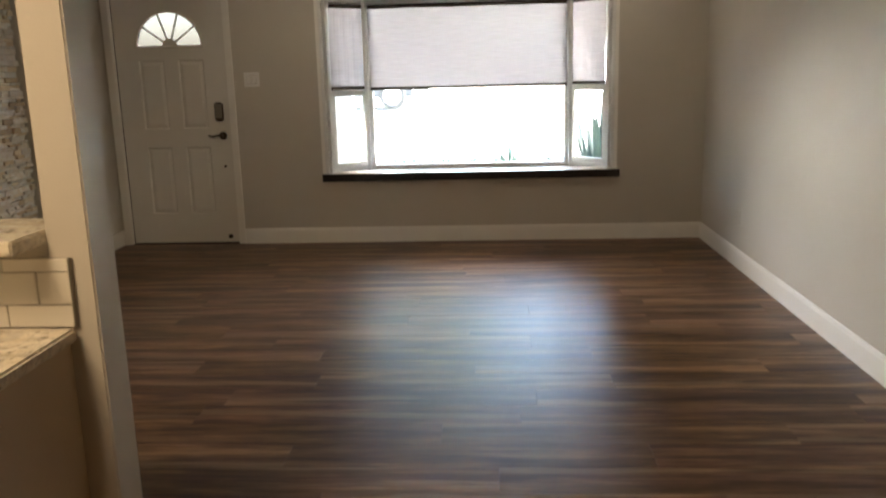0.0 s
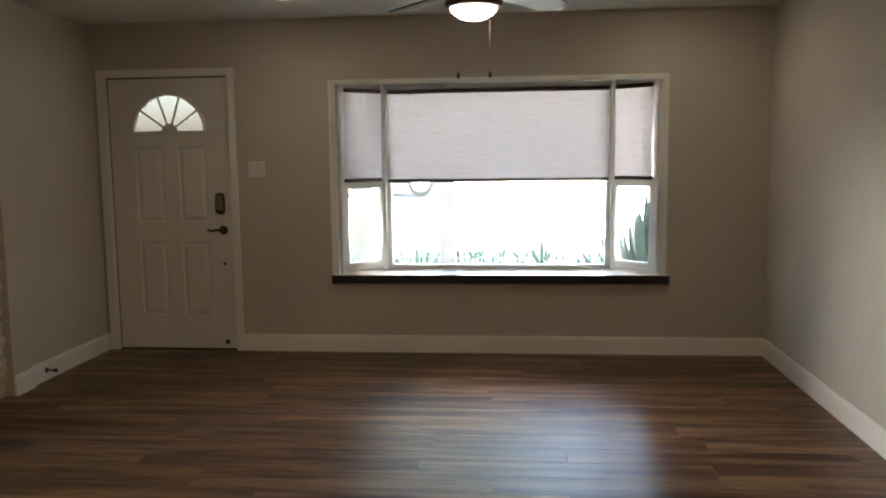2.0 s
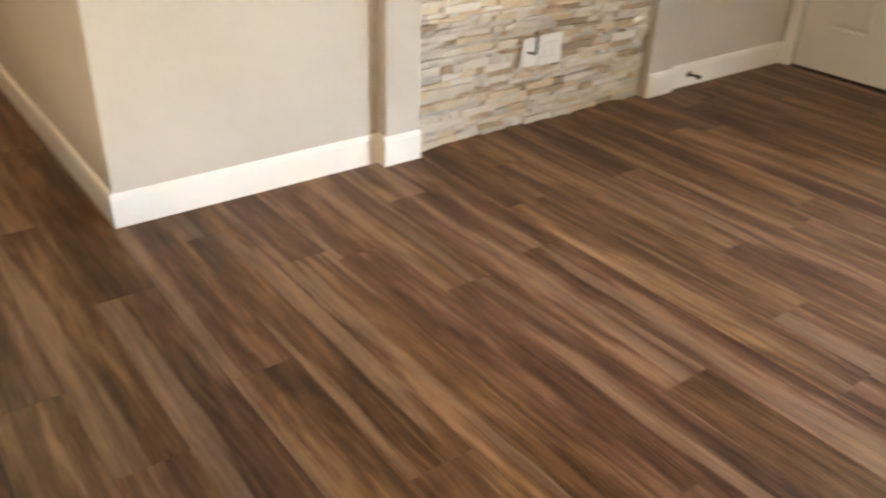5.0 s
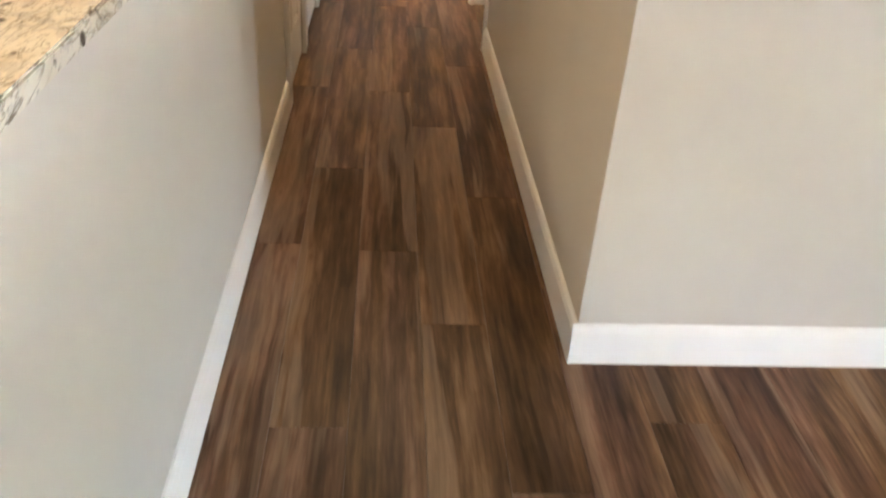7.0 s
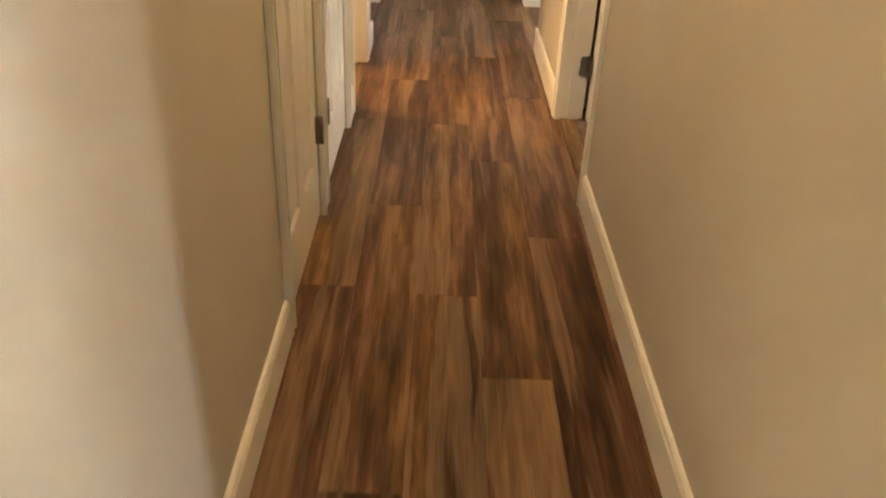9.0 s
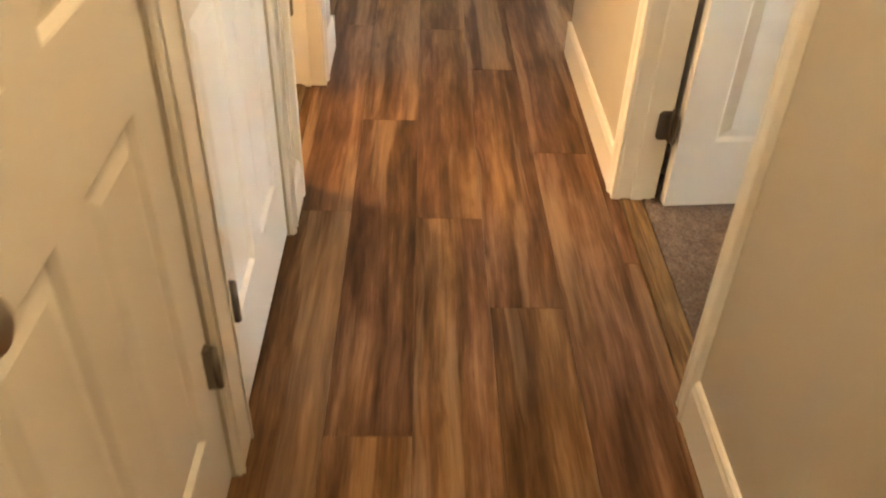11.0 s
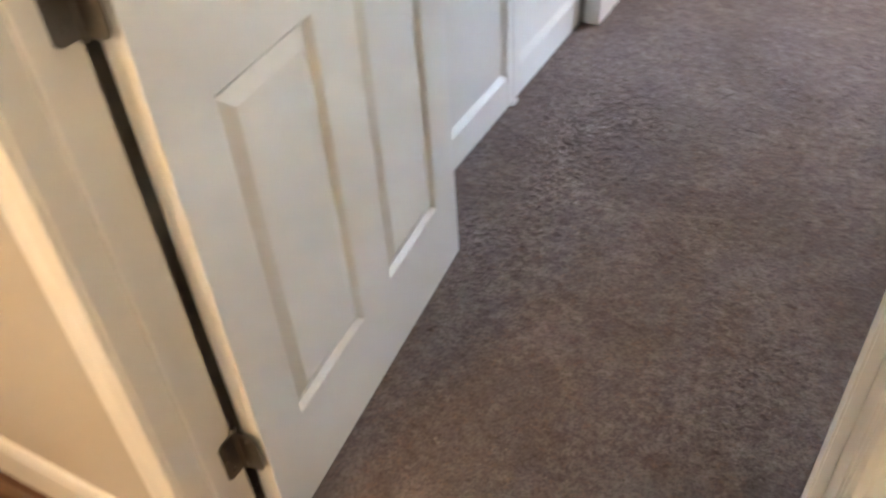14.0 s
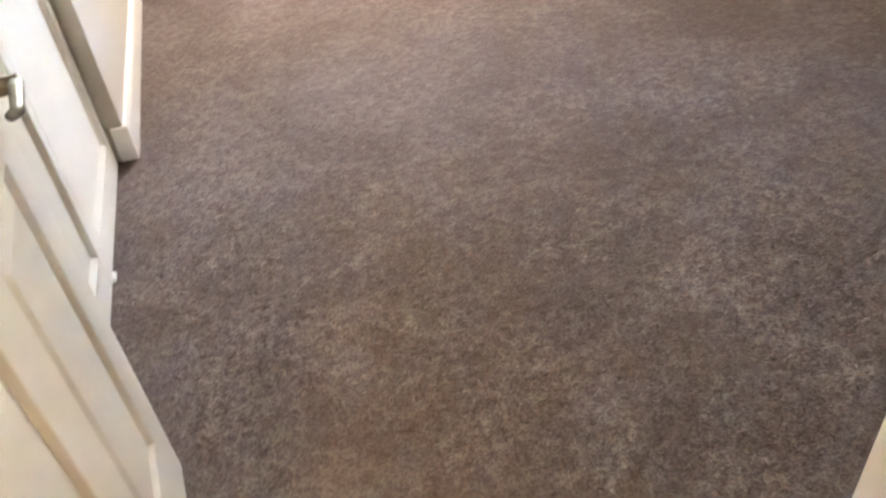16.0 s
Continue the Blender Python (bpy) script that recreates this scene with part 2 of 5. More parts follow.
def blind_mat():
    n = Nodes("blind_fabric")
    v = n.coords()
    weave = n.noise(n.coords("Object", (6, 6, 260)), 1.0, 3)
    slub = n.noise(n.coords("Object", (3, 3, 60)), 1.0, 4)
    col = n.ramp(weave, ((0.3, (0.43, 0.402, 0.404)), (0.7, (0.54, 0.508, 0.512))))
    col = n.mix(n.math("MULTIPLY", slub, 0.25), col, (0.38, 0.352, 0.345))
    dif = n.add("ShaderNodeBsdfDiffuse", Color=col)
    tra = n.add("ShaderNodeBsdfTranslucent", Color=col)
    mx = n.nt.nodes.new("ShaderNodeMixShader")
    mx.inputs[0].default_value = 0.05
    n.nt.links.new(dif.outputs[0], mx.inputs[1])
    n.nt.links.new(tra.outputs[0], mx.inputs[2])
    n.nt.links.new(mx.outputs[0], n.nt.nodes["Material Output"].inputs[0])
    return n.m


def glass_mat(name, tint):
    n = Nodes(name)
    tr = n.add("ShaderNodeBsdfTransparent", Color=(*tint, 1))
    gl = n.add("ShaderNodeBsdfGlossy", Roughness=0.02)
    fr = n.add("ShaderNodeFresnel", IOR=1.45)
    mx = n.nt.nodes.new("ShaderNodeMixShader")
    n.nt.links.new(fr.outputs[0], mx.inputs[0])
    n.nt.links.new(tr.outputs[0], mx.inputs[1])
    n.nt.links.new(gl.outputs[0], mx.inputs[2])
    n.nt.links.new(mx.outputs[0], n.nt.nodes["Material Output"].inputs[0])
    return n.m


def glow(name, colour, strength):
    n = Nodes(name)
    n.set(n.b.inputs["Emission Color"], (*colour, 1))
    n.set(n.b.inputs["Emission Strength"], strength)
    return n.done((0.8, 0.78, 0.72), 0.4)


def speckled(name, a, b, scale, rough, bump=0.3, spec=0.4):
    n = Nodes(name)
    v = n.coords()
    f = n.noise(v, scale, 6, 0.65)
    big = n.noise(v, scale * 0.08, 4)
    col = n.mix(n.ramp(f, ((0.35, (0, 0, 0)), (0.65, (1, 1, 1)))), a, b)
    col = n.mix(n.math("MULTIPLY", big, 0.35), col, tuple(c * 0.7 for c in a))
    n.bump(f, bump, 0.01)
    return n.done(col, rough, 0.0, spec)


def metal(name, colour, rough):
    n = Nodes(name)
    f = n.noise(n.coords("Object", (1, 1, 1)), 90, 4)
    return n.done(n.mix(n.math("MULTIPLY", f, 0.3), colour, tuple(c * 0.6 for c in colour)), n.math("ADD", n.math("MULTIPLY", f, 0.15), rough), 1.0)


WALL = paint("greige_wall_paint", (0.56, 0.52, 0.455), (0.525, 0.485, 0.42), 0.62, 0.16, 160.0)
CEILING = paint("ceiling_paint", (0.70, 0.675, 0.635), (0.66, 0.64, 0.60), 0.8, 0.3, 120.0)
TRIM = paint("white_trim_paint", (0.86, 0.84, 0.79), (0.82, 0.80, 0.75), 0.34, 0.05, 90.0)
DOORWHITE = paint("white_door_paint", (0.755, 0.73, 0.68), (0.725, 0.70, 0.645), 0.36, 0.06, 140.0)
VINYLWHITE = paint("white_window_vinyl", (0.80, 0.80, 0.78), (0.76, 0.76, 0.74), 0.35, 0.02)
WOOD = plank_wood()
UNDER = speckled("underlay", (0.06, 0.04, 0.028), (0.08, 0.055, 0.04), 60, 0.8)
STRIP = strip_wood()
CARPET = carpet_mat("carpet_backing", False)
TUFT = carpet_mat("carpet_tufts", True)
GRANITE = granite_mat()
LEDGE = ledge_stone("ledge_stone")
LEDGE_ALL = ledge_stone("ledge_stone_upper", True)
MORTAR = speckled("stone_backing", (0.16, 0.125, 0.085), (0.24, 0.19, 0.14), 70, 0.95, 0.6)
BLIND = blind_mat()
GLASS = glass_mat("window_glass", (0.93, 0.97, 0.96))
FANGLASS = glass_mat("grey_fan_light_glass", (0.33, 0.325, 0.325))
BRONZE = metal("dark_bronze", (0.085, 0.065, 0.05), 0.35)
NICKEL = metal("brushed_nickel", (0.50, 0.47, 0.42), 0.28)
SATIN = metal("satin_dark_nickel", (0.27, 0.25, 0.21), 0.36)
HINGE = metal("aged_hinge_steel", (0.26, 0.235, 0.20), 0.38)
SILL = speckled("polished_dark_sill", (0.022, 0.019, 0.020), (0.045, 0.040, 0.040), 55, 0.07, 0.01, 0.6)
SILLTOP = paint("polished_white_sill", (0.78, 0.77, 0.75), (0.74, 0.73, 0.70), 0.12, 0.0)
BLACKGAP = speckled("dark_gap", (0.02, 0.018, 0.016), (0.03, 0.027, 0.024), 40, 0.9)
PLATE = paint("white_switch_plastic", (0.78, 0.77, 0.74), (0.74, 0.73, 0.70), 0.3, 0.02)
BLADE = speckled("dark_walnut_blade", (0.045, 0.03, 0.022), (0.085, 0.055, 0.038), 30, 0.35, 0.1)
BOWL = glow("lit_frosted_bowl", (1.0, 0.86, 0.66), 0.16)
CANGLOW = glow("lit_can_lens", (1.0, 0.88, 0.70), 0.6)
TILE = paint("glazed_subway_tile", (0.74, 0.70, 0.62), (0.70, 0.655, 0.575), 0.18, 0.03)
GROUT = speckled("tile_grout", (0.42, 0.38, 0.32), (0.50, 0.46, 0.40), 120, 0.9)
CABINET = paint("cabinet_panel_paint", (0.50, 0.40, 0.27), (0.46, 0.365, 0.245), 0.5, 0.05)
BATHTILE = speckled("grey_bath_tile", (0.30, 0.29, 0.275), (0.38, 0.37, 0.35), 20, 0.35, 0.05)
PAVING = speckled("sunlit_concrete", (0.60, 0.58, 0.54), (0.68, 0.66, 0.62), 14, 0.9, 0.2)
ROAD = speckled("pale_asphalt", (0.40, 0.39, 0.375), (0.46, 0.45, 0.435), 25, 0.9, 0.3)
SOIL = speckled("gravel_bed", (0.14, 0.13, 0.115), (0.25, 0.235, 0.215), 30, 0.95, 0.9)
AGAVE = speckled("agave_leaf", (0.040, 0.068, 0.064), (0.060, 0.095, 0.088), 12, 0.5, 0.1)
STUCCO = speckled("white_stucco", (0.36, 0.35, 0.335), (0.42, 0.41, 0.39), 60, 0.9, 0.4)
CARPAINT = speckled("dark_grey_car_paint", (0.03, 0.033, 0.038), (0.035, 0.038, 0.042), 200, 0.25, 0.0)
RUBBER = speckled("tyre_rubber", (0.022, 0.022, 0.022), (0.03, 0.03, 0.03), 60, 0.8, 0.2)
ALLOY = metal("alloy_rim", (0.62, 0.62, 0.62), 0.3)
BARK = speckled("tree_bark", (0.10, 0.075, 0.055), (0.16, 0.125, 0.095), 12, 0.9, 0.6)
LEAF = speckled("tree_leaf", (0.045, 0.085, 0.03), (0.08, 0.12, 0.045), 6, 0.6, 0.1)


# ---------------------------------------------------------------- mesh helpers
def box(bm, lo, hi, bevel=0.0, m=None):
    vs = [bm.verts.new((x, y, z)) for x in (lo[0], hi[0]) for y in (lo[1], hi[1]) for z in (lo[2], hi[2])]
    q = ((0, 1, 3, 2), (4, 6, 7, 5), (0, 4, 5, 1), (2, 3, 7, 6), (0, 2, 6, 4), (1, 5, 7, 3))
    fs = [bm.faces.new([vs[i] for i in f]) for f in q]
    if m is not None:
        for v in vs:
            v.co = m @ v.co
    if bevel > 0:
        es = list({e for f in fs for e in f.edges})
        bmesh.ops.bevel(bm, geom=es, offset=bevel, segments=2, affect="EDGES", clamp_overlap=True)


def prism(bm, pts, z0, z1):
    lo = [bm.verts.new((x, y, z0)) for x, y in pts]
    hi = [bm.verts.new((x, y, z1)) for x, y in pts]
    n = len(pts)
    bm.faces.new(lo[::-1])
    bm.faces.new(hi)
    for i in range(n):
        bm.faces.new((lo[i], lo[(i + 1) % n], hi[(i + 1) % n], hi[i]))


def lathe(bm, profile, steps=24, m=None):
    rings = []
    for r, z in profile:
        ring = []
        for i in range(steps):
            a = 2 * math.pi * i / steps
            co = Vector((r * math.cos(a), r * math.sin(a), z))
            ring.append(bm.verts.new(m @ co if m is not None else co))
        rings.append(ring)
    for a, b in zip(rings, rings[1:]):
        for i in range(steps):
            j = (i + 1) % steps
            bm.faces.new((a[i], a[j], b[j], b[i]))
    bm.faces.new(rings[0][::-1])
    bm.faces.new(rings[-1])


def tube(bm, pts, radius, steps=8):
    rings = []
    for k, p in enumerate(pts):
        d = (Vector(pts[min(k + 1, len(pts) - 1)]) - Vector(pts[max(k - 1, 0)])).normalized()
        q = d.to_track_quat("Z", "Y").to_matrix()
        r = radius[k] if isinstance(radius, (list, tuple)) else radius
        rings.append([bm.verts.new(Vector(p) + q @ Vector((r * math.cos(2 * math.pi * i / steps), r * math.sin(2 * math.pi * i / steps), 0))) for i in range(steps)])
    for a, b in zip(rings, rings[1:]):
        for i in range(steps):
            j = (i + 1) % steps
            bm.faces.new((a[i], a[j], b[j], b[i]))
    bm.faces.new(rings[0][::-1])
    bm.faces.new(rings[-1])


def mesh_of(name, bm, material, smooth=False):
    bmesh.ops.recalc_face_normals(bm, faces=bm.faces[:])
    me = bpy.data.meshes.new(name)
    bm.to_mesh(me)
    bm.free()
    me.materials.append(material)
    if smooth:
        for p in me.polygons:
            p.use_smooth = True
    return me


def part(name, bm, material, parent, label="", smooth=False):
    ob = new(name, mesh_of(name, bm, material, smooth))
    ob.parent = parent
    if label:
        tagged(ob, label)
    return ob


def boxpart(name, lo, hi, material, parent, label="", bevel=0.002):
    bm = bmesh.new()
    box(bm, lo, hi, bevel)
    return part(name, bm, material, parent, label)


def thing(name, m, label, category, group="", kind=""):
    ob = new(name)
    ob.empty_display_size = 0.1
    ob.matrix_world = m
    return tagged(ob, label, category, group, kind)


def structure(name, boxes, material, label, category, bevel=0.0):
    bm = bmesh.new()
    for lo, hi in boxes:
        box(bm, lo, hi, bevel)
    return tagged(new(name, mesh_of(name, bm, material)), label, category, "", "structure")


def pierced(u0, u1, z0, z1, holes):
    """Rectangles that fill a wall from u0 to u1 and z0 to z1 round holes (a, b, lo, hi)."""
    out, u = [], u0
    for a, b, lo, hi in sorted(holes):
        if a > u:
            out.append((u, a, z0, z1))
        if lo > z0:
            out.append((a, b, z0, lo))
        if hi < z1:
            out.append((a, b, hi, z1))
        u = b
    if u < u1:
        out.append((u, u1, z0, z1))
    return out


def wall_x(name, y0, y1, x0, x1, label, holes=(), z1=CEIL, z0=0.0):
    return structure(name, [((a, y0, lo), (b, y1, hi)) for a, b, lo, hi in pierced(x0, x1, z0, z1, holes)], WALL, label, "wall")


def wall_y(name, x0, x1, y0, y1, label, holes=(), z1=CEIL, z0=0.0):
    return structure(name, [((x0, a, lo), (x1, b, hi)) for a, b, lo, hi in pierced(y0, y1, z0, z1, holes)], WALL, label, "wall")


# ---------------------------------------------------------------- structure
T = 0.12
BH, BT = 0.128, 0.015       # baseboard height and thickness
WX = -0.015                 # west wall of the living room
EX = 4.86                   # east wall
HN, HS = -3.986, -4.925     # hall walls
BX = -3.553                 # bedroom west wall

wall_x("wall_north", 0.0, 0.16, -0.2, EX + T, "greige painted wall with front door and bay window",
       [(0.055, 1.012, 0.0, 2.055), (1.77, 4.14, 0.515, 1.985)])
wall_y("wall_east", EX, EX + T, -9.1, 0.0, "long greige painted living room wall")
wall_y("wall_west", -0.17, WX, -1.06, 0.0, "greige painted wall beside the front door")
wall_y("wall_west_stone_backing", -0.17, -0.075, -2.715, -1.245, "plain wall behind the ledge stone")
wall_y("wall_west_stub", -0.17, -0.04, HN, -2.885, "greige painted wall end between stone and hall")
structure("pilaster_1", [((-0.17, -1.245, 0), (0.012, -1.06, CEIL))], WALL, "greige painted pilaster beside ledge stone", "pilaster", 0.002)
structure("pilaster_2", [((-0.17, -2.885, 0), (0.018, -2.715, CEIL))], WALL, "greige painted pilaster beside ledge stone", "pilaster", 0.002)
NEAR, FAR = -2.615, -3.41   # jambs of the bedroom doorway
wall_x("wall_hall_north", HN, -3.87, -4.46, -0.17, "greige painted hall wall with bedroom doorway", [(FAR - 0.02, NEAR + 0.02, 0, 2.07)])
wall_x("wall_hall_south", -5.04, HS, -4.47, -0.045, "greige painted hall wall with closet and bathroom doorways",
       [(-2.405, -1.755, 0, 2.07), (-3.205, -2.515, 0, 2.07), (-4.14, -3.44, 0, 2.07)])
structure("half_wall", [((-0.045, -5.04, 0), (2.155, HS, 1.058))], WALL, "greige painted half wall under granite bar", "wall")
structure("post", [((2.155, -5.04, 0), (2.254, HS, CEIL))], WALL, "greige painted post at end of half wall", "post", 0.004)
wall_x("wall_kitchen_south", -9.22, -9.1, -0.3, EX + T, "plain greige kitchen wall")
wall_y("wall_kitchen_west", -0.165, -0.045, -9.1, -5.04, "plain greige kitchen wall")
# cross passage at the end of the hall
wall_y("wall_passage_end_south", -5.51, -5.39, -6.6, -4.955, "greige wall end beside hall end door")
wall_y("wall_passage_end_north", -5.565, -5.445, -3.965, -2.6, "greige wall end beside hall end door")
wall_x("wall_niche_south", -5.07, -4.955, -5.86, -5.51, "plain niche side wall")
wall_x("wall_niche_north", -3.965, -3.85, -5.86, -5.565, "plain niche side wall")
wall_y("wall_niche_back", -5.86, -5.74, -4.955, -3.965, "plain wall behind hall end door")
wall_x("wall_passage_south", -6.72, -6.6, -5.51, -4.47, "plain greige passage wall")
# the opening is added, unseen, only to hold the fill lamp
wall_x("wall_passage_north", -2.6, -2.48, -5.565, -4.34, "plain greige passage wall with unseen opening added for a lamp", [(-5.2, -4.6, 0.9, 2.0)])
wall_y("wall_passage_east", -4.46, -4.34, -3.87, -2.6, "greige passage wall")
# bathroom
wall_y("wall_bath_west", -4.47, -4.35, -7.6, -5.04, "plain bathroom wall")
wall_y("wall_bath_east", -3.42, -3.32, -7.6, -5.04, "plain bathroom wall")
wall_x("wall_bath_south", -7.72, -7.6, -4.47, -3.32, "plain bathroom wall")
structure("closet_back", [((-3.31, -5.62, 0), (-1.60, -5.55, CEIL)), ((-1.66, -5.55, 0), (-1.60, -5.04, CEIL)), ((-2.48, -5.55, 0), (-2.44, -5.04, CEIL))],
          WALL, "plain closet walls behind closed doors", "wall")
# bedroom
CY0, CY1 = -2.925, -1.742    # closet opening
wall_y("wall_bedroom_west", BX - T, BX, -3.87, 0.0, "white-lit greige bedroom wall with folding closet doors", [(CY0, CY1, 0, 2.05)])
wall_y("wall_closet_back", -4.33, -4.25, -3.87, 0.0, "plain closet back wall")
wall_x("wall_bedroom_north", 0.0, 0.16, -4.33, -0.2, "greige bedroom wall with window", [(-3.1, -2.1, 1.0, 1.9)])

structure("ceiling", [((-5.86, -9.22, CEIL), (EX + T, 0.16, CEIL + 0.1))], CEILING, "flat white painted ceiling", "ceiling")
structure("floor", [((-5.86, -9.1, -0.12), (EX, 0.0, -0.007))], UNDER, "dark underlay below vinyl wood planks", "floor")
structure("floor_carpet", [((-4.25, -3.905, -0.0064), (-0.17, 0.0, 0.004))], CARPET, "taupe-brown carpet backing in bedroom", "carpet")
structure("floor_bath", [((-4.35, -7.6, -0.006), (-3.42, -5.0425, 0.004))], BATHTILE, "grey bathroom floor tile", "floor")


def baseboard(name, p, q, side, label="white painted baseboard with eased top edge"):
    """A moulded board along the wall from p to q; side turns its face to the left of that way."""
    p, q = Vector((*p, 0)), Vector((*q, 0))
    d = (q - p).normalized()
    nrm = Vector((-d.y, d.x, 0)) * side
    prof = ((0, 0), (BT, 0), (BT, BH - 0.022), (BT - 0.003, BH - 0.014), (BT - 0.004, BH - 0.006), (BT - 0.009, BH), (0, BH))
    bm = bmesh.new()
    a = [bm.verts.new(p + nrm * o + Vector((0, 0, z))) for o, z in prof]
    b = [bm.verts.new(q + nrm * o + Vector((0, 0, z))) for o, z in prof]
    k = len(prof)
    bm.faces.new(a[::-1])
    bm.faces.new(b)
    for i in range(k):
        bm.faces.new((a[i], a[(i + 1) % k], b[(i + 1) % k], b[i]))
    return tagged(new(name, mesh_of(name, bm, TRIM)), label, "baseboard", "", "structure")


baseboard("baseboard", (1.055, 0), (EX, 0), -1)
baseboard("baseboard", (EX, -BT), (EX, -9.1), -1)
baseboard("baseboard", (WX, 0.0), (WX, -1.06), 1)
baseboard("baseboard", (0.012, -1.06 + BT), (0.012, -1.245), 1)
baseboard("baseboard", (0.018, -2.715), (0.018, -2.885 - BT), 1)
baseboard("baseboard", (-0.04, -2.885), (0.018, -2.885), -1)
baseboard("baseboard", (-0.04, -2.885 - BT), (-0.04, HN - BT), 1)
baseboard("baseboard", (-0.04, HN), (NEAR + 0.062, HN), 1)
baseboard("baseboard", (FAR - 0.062, HN), (-4.46, HN), 1)
baseboard("baseboard", (-4.46, HN - BT), (-4.46, -2.6), -1)
baseboard("baseboard", (2.254, HS), (-1.69, HS), -1)
baseboard("baseboard", (-3.262, HS), (-3.398, HS), -1)
baseboard("baseboard", (-4.182, HS), (-4.47, HS), -1)
baseboard("baseboard", (-4.47, HS + BT), (-4.47, -6.6), 1)
baseboard("baseboard", (-5.445, -3.89), (-5.445, -2.6), -1)
baseboard("baseboard", (-5.39, -5.03), (-5.39, -6.6), 1)
baseboard("baseboard", (BX, CY1), (BX, 0), -1)
baseboard("baseboard", (BX + BT, CY1), (BX - 0.04, CY1), 1)
baseboard("baseboard", (2.254, HS + BT), (2.254, -5.04), 1)
baseboard("baseboard", (BX, 0), (-0.17, 0), -1)


CASING = ((0.004, 0.0), (0.004, 0.009), (0.007, 0.012), (0.013, 0.0125), (0.017, 0.0095), (0.034, 0.0115), (0.041, 0.016), (0.045, 0.018), (0.056, 0.0185), (0.060, 0.016), (0.060, 0.0))


def casing(name, parent, inner, out, face, side, z0, z1):
    """An upright moulded casing along x walls: inner is its edge at the opening, out the way it grows, side the way it faces."""
    bm = bmesh.new()
    prism(bm, [(inner + out * u, face + side * (0.0004 + d)) for u, d in CASING], z0, z1)
    return part(name, bm, TRIM, parent)


def door_trim(name, face, u0, u1, top, side, wall_back, label):
    """Casing and jamb lining round an opening from u0 to u1: face is the wall's plane, side points out of the wall."""
    t1 = thing(name, pose(0, 0, 0), label, "door frame", "", "structure")

    def put(nm, ulo, uhi, dlo, dhi, zlo, zhi, bev=0.002):
        d0, d1 = sorted((face + side * dlo, face + side * dhi))
        boxpart(nm, (ulo, d0, zlo), (uhi, d1, zhi), TRIM, t1, "", bev)
    back = abs(wall_back - face)
    for s, e in ((u0, -1), (u1, 1)):
        casing("casing", t1, s, e, face, side, 0.0, top + 0.06)
        ja, jb = sorted((s, s + e * 0.019))
        put("jamb", ja, jb, -back - 0.001, 0.003, 0.0, top + 0.019)
        sa, sb = sorted((s - e * 0.0003, s - e * 0.011))
        put("stop", sa, sb, -0.075, -0.042, 0.0, top)
    put("head_casing", u0 - 0.0035, u1 + 0.0035, 0.0005, 0.0125, top + 0.004, top + 0.06)
    put("head_jamb", u0, u1, -back, 0.002, top, top + 0.019)
    return t1


# ---------------------------------------------------------------- doors
def panel_slab(bm, w, h, t, panels, hole=None):
    """A moulded slab, x from 0 to w, y from 0 to t, z from 0 to h, with raised panels (x0, x1, z0, z1) on both faces."""
    xs = sorted({0.0, w, *[v for p in panels for v in p[:2]]})
    zs = sorted({0.0, h, *[v for p in panels for v in p[2:]]})
    for y, s in ((0.0, 1), (t, -1)):
        for xa, xb in zip(xs, xs[1:]):
            for za, zb in zip(zs, zs[1:]):
                cx, cz = (xa + xb) / 2, (za + zb) / 2
                if any(p[0] < cx < p[1] and p[2] < cz < p[3] for p in panels):
                    continue
                bm.faces.new([bm.verts.new(c) for c in ((xa, y, za), (xb, y, za), (xb, y, zb), (xa, y, zb))])
        for x0, x1, z0, z1 in panels:
            rings = []
            for inset, d in ((0, 0), (0.003, 0.0015), (0.011, 0.011), (0.014, 0.011), (0.040, 0.003)):
                yy = y + s * d
                rings.append([bm.verts.new(c) for c in ((x0 + inset, yy, z0 + inset), (x1 - inset, yy, z0 + inset), (x1 - inset, yy, z1 - inset), (x0 + inset, yy, z1 - inset))])
            for a, b in zip(rings, rings[1:]):
                for i in range(4):
                    bm.faces.new((a[i], a[(i + 1) % 4], b[(i + 1) % 4], b[i]))
            bm.faces.new(rings[-1])
    for f in (((0, 0, 0), (0, t, 0), (0, t, h), (0, 0, h)), ((w, 0, 0), (w, t, 0), (w, t, h), (w, 0, h)),
              ((0, 0, 0), (w, 0, 0), (w, t, 0), (0, t, 0)), ((0, 0, h), (w, 0, h), (w, t, h), (0, t, h))):
        bm.faces.new([bm.verts.new(c) for c in f])
    bmesh.ops.remove_doubles(bm, verts=bm.verts[:], dist=1e-5)


def six_panels(w, h, stile=0.105, mid=0.115):
    pw = (w - 2 * stile - mid) / 2
    cols = ((stile, stile + pw), (stile + pw + mid, w - stile))
    rows = ((0.21, 0.842), (1.01, 1.56), (1.675, h - 0.115))
    return [(a, b, c, d) for a, b in cols for c, d in rows]


def hinge(parent, x, y, z, turn=0.0, name="hinge"):
    """A butt hinge with rounded leaves and a barrel, upright at x, y, centred on z."""
    hg = boxpart(name, (x - 0.011, y - 0.0015, z - 0.045), (x + 0.009, y + 0.0015, z + 0.045), NICKEL, parent, "brushed nickel butt hinge", 0.001)
    bm = bmesh.new()
    lathe(bm, ((0.006, z - 0.048), (0.0065, z - 0.046), (0.0065, z + 0.046), (0.006, z + 0.048)), 10, pose(x, y, 0))
    part("barrel", bm, NICKEL, hg, "", True)
    return hg


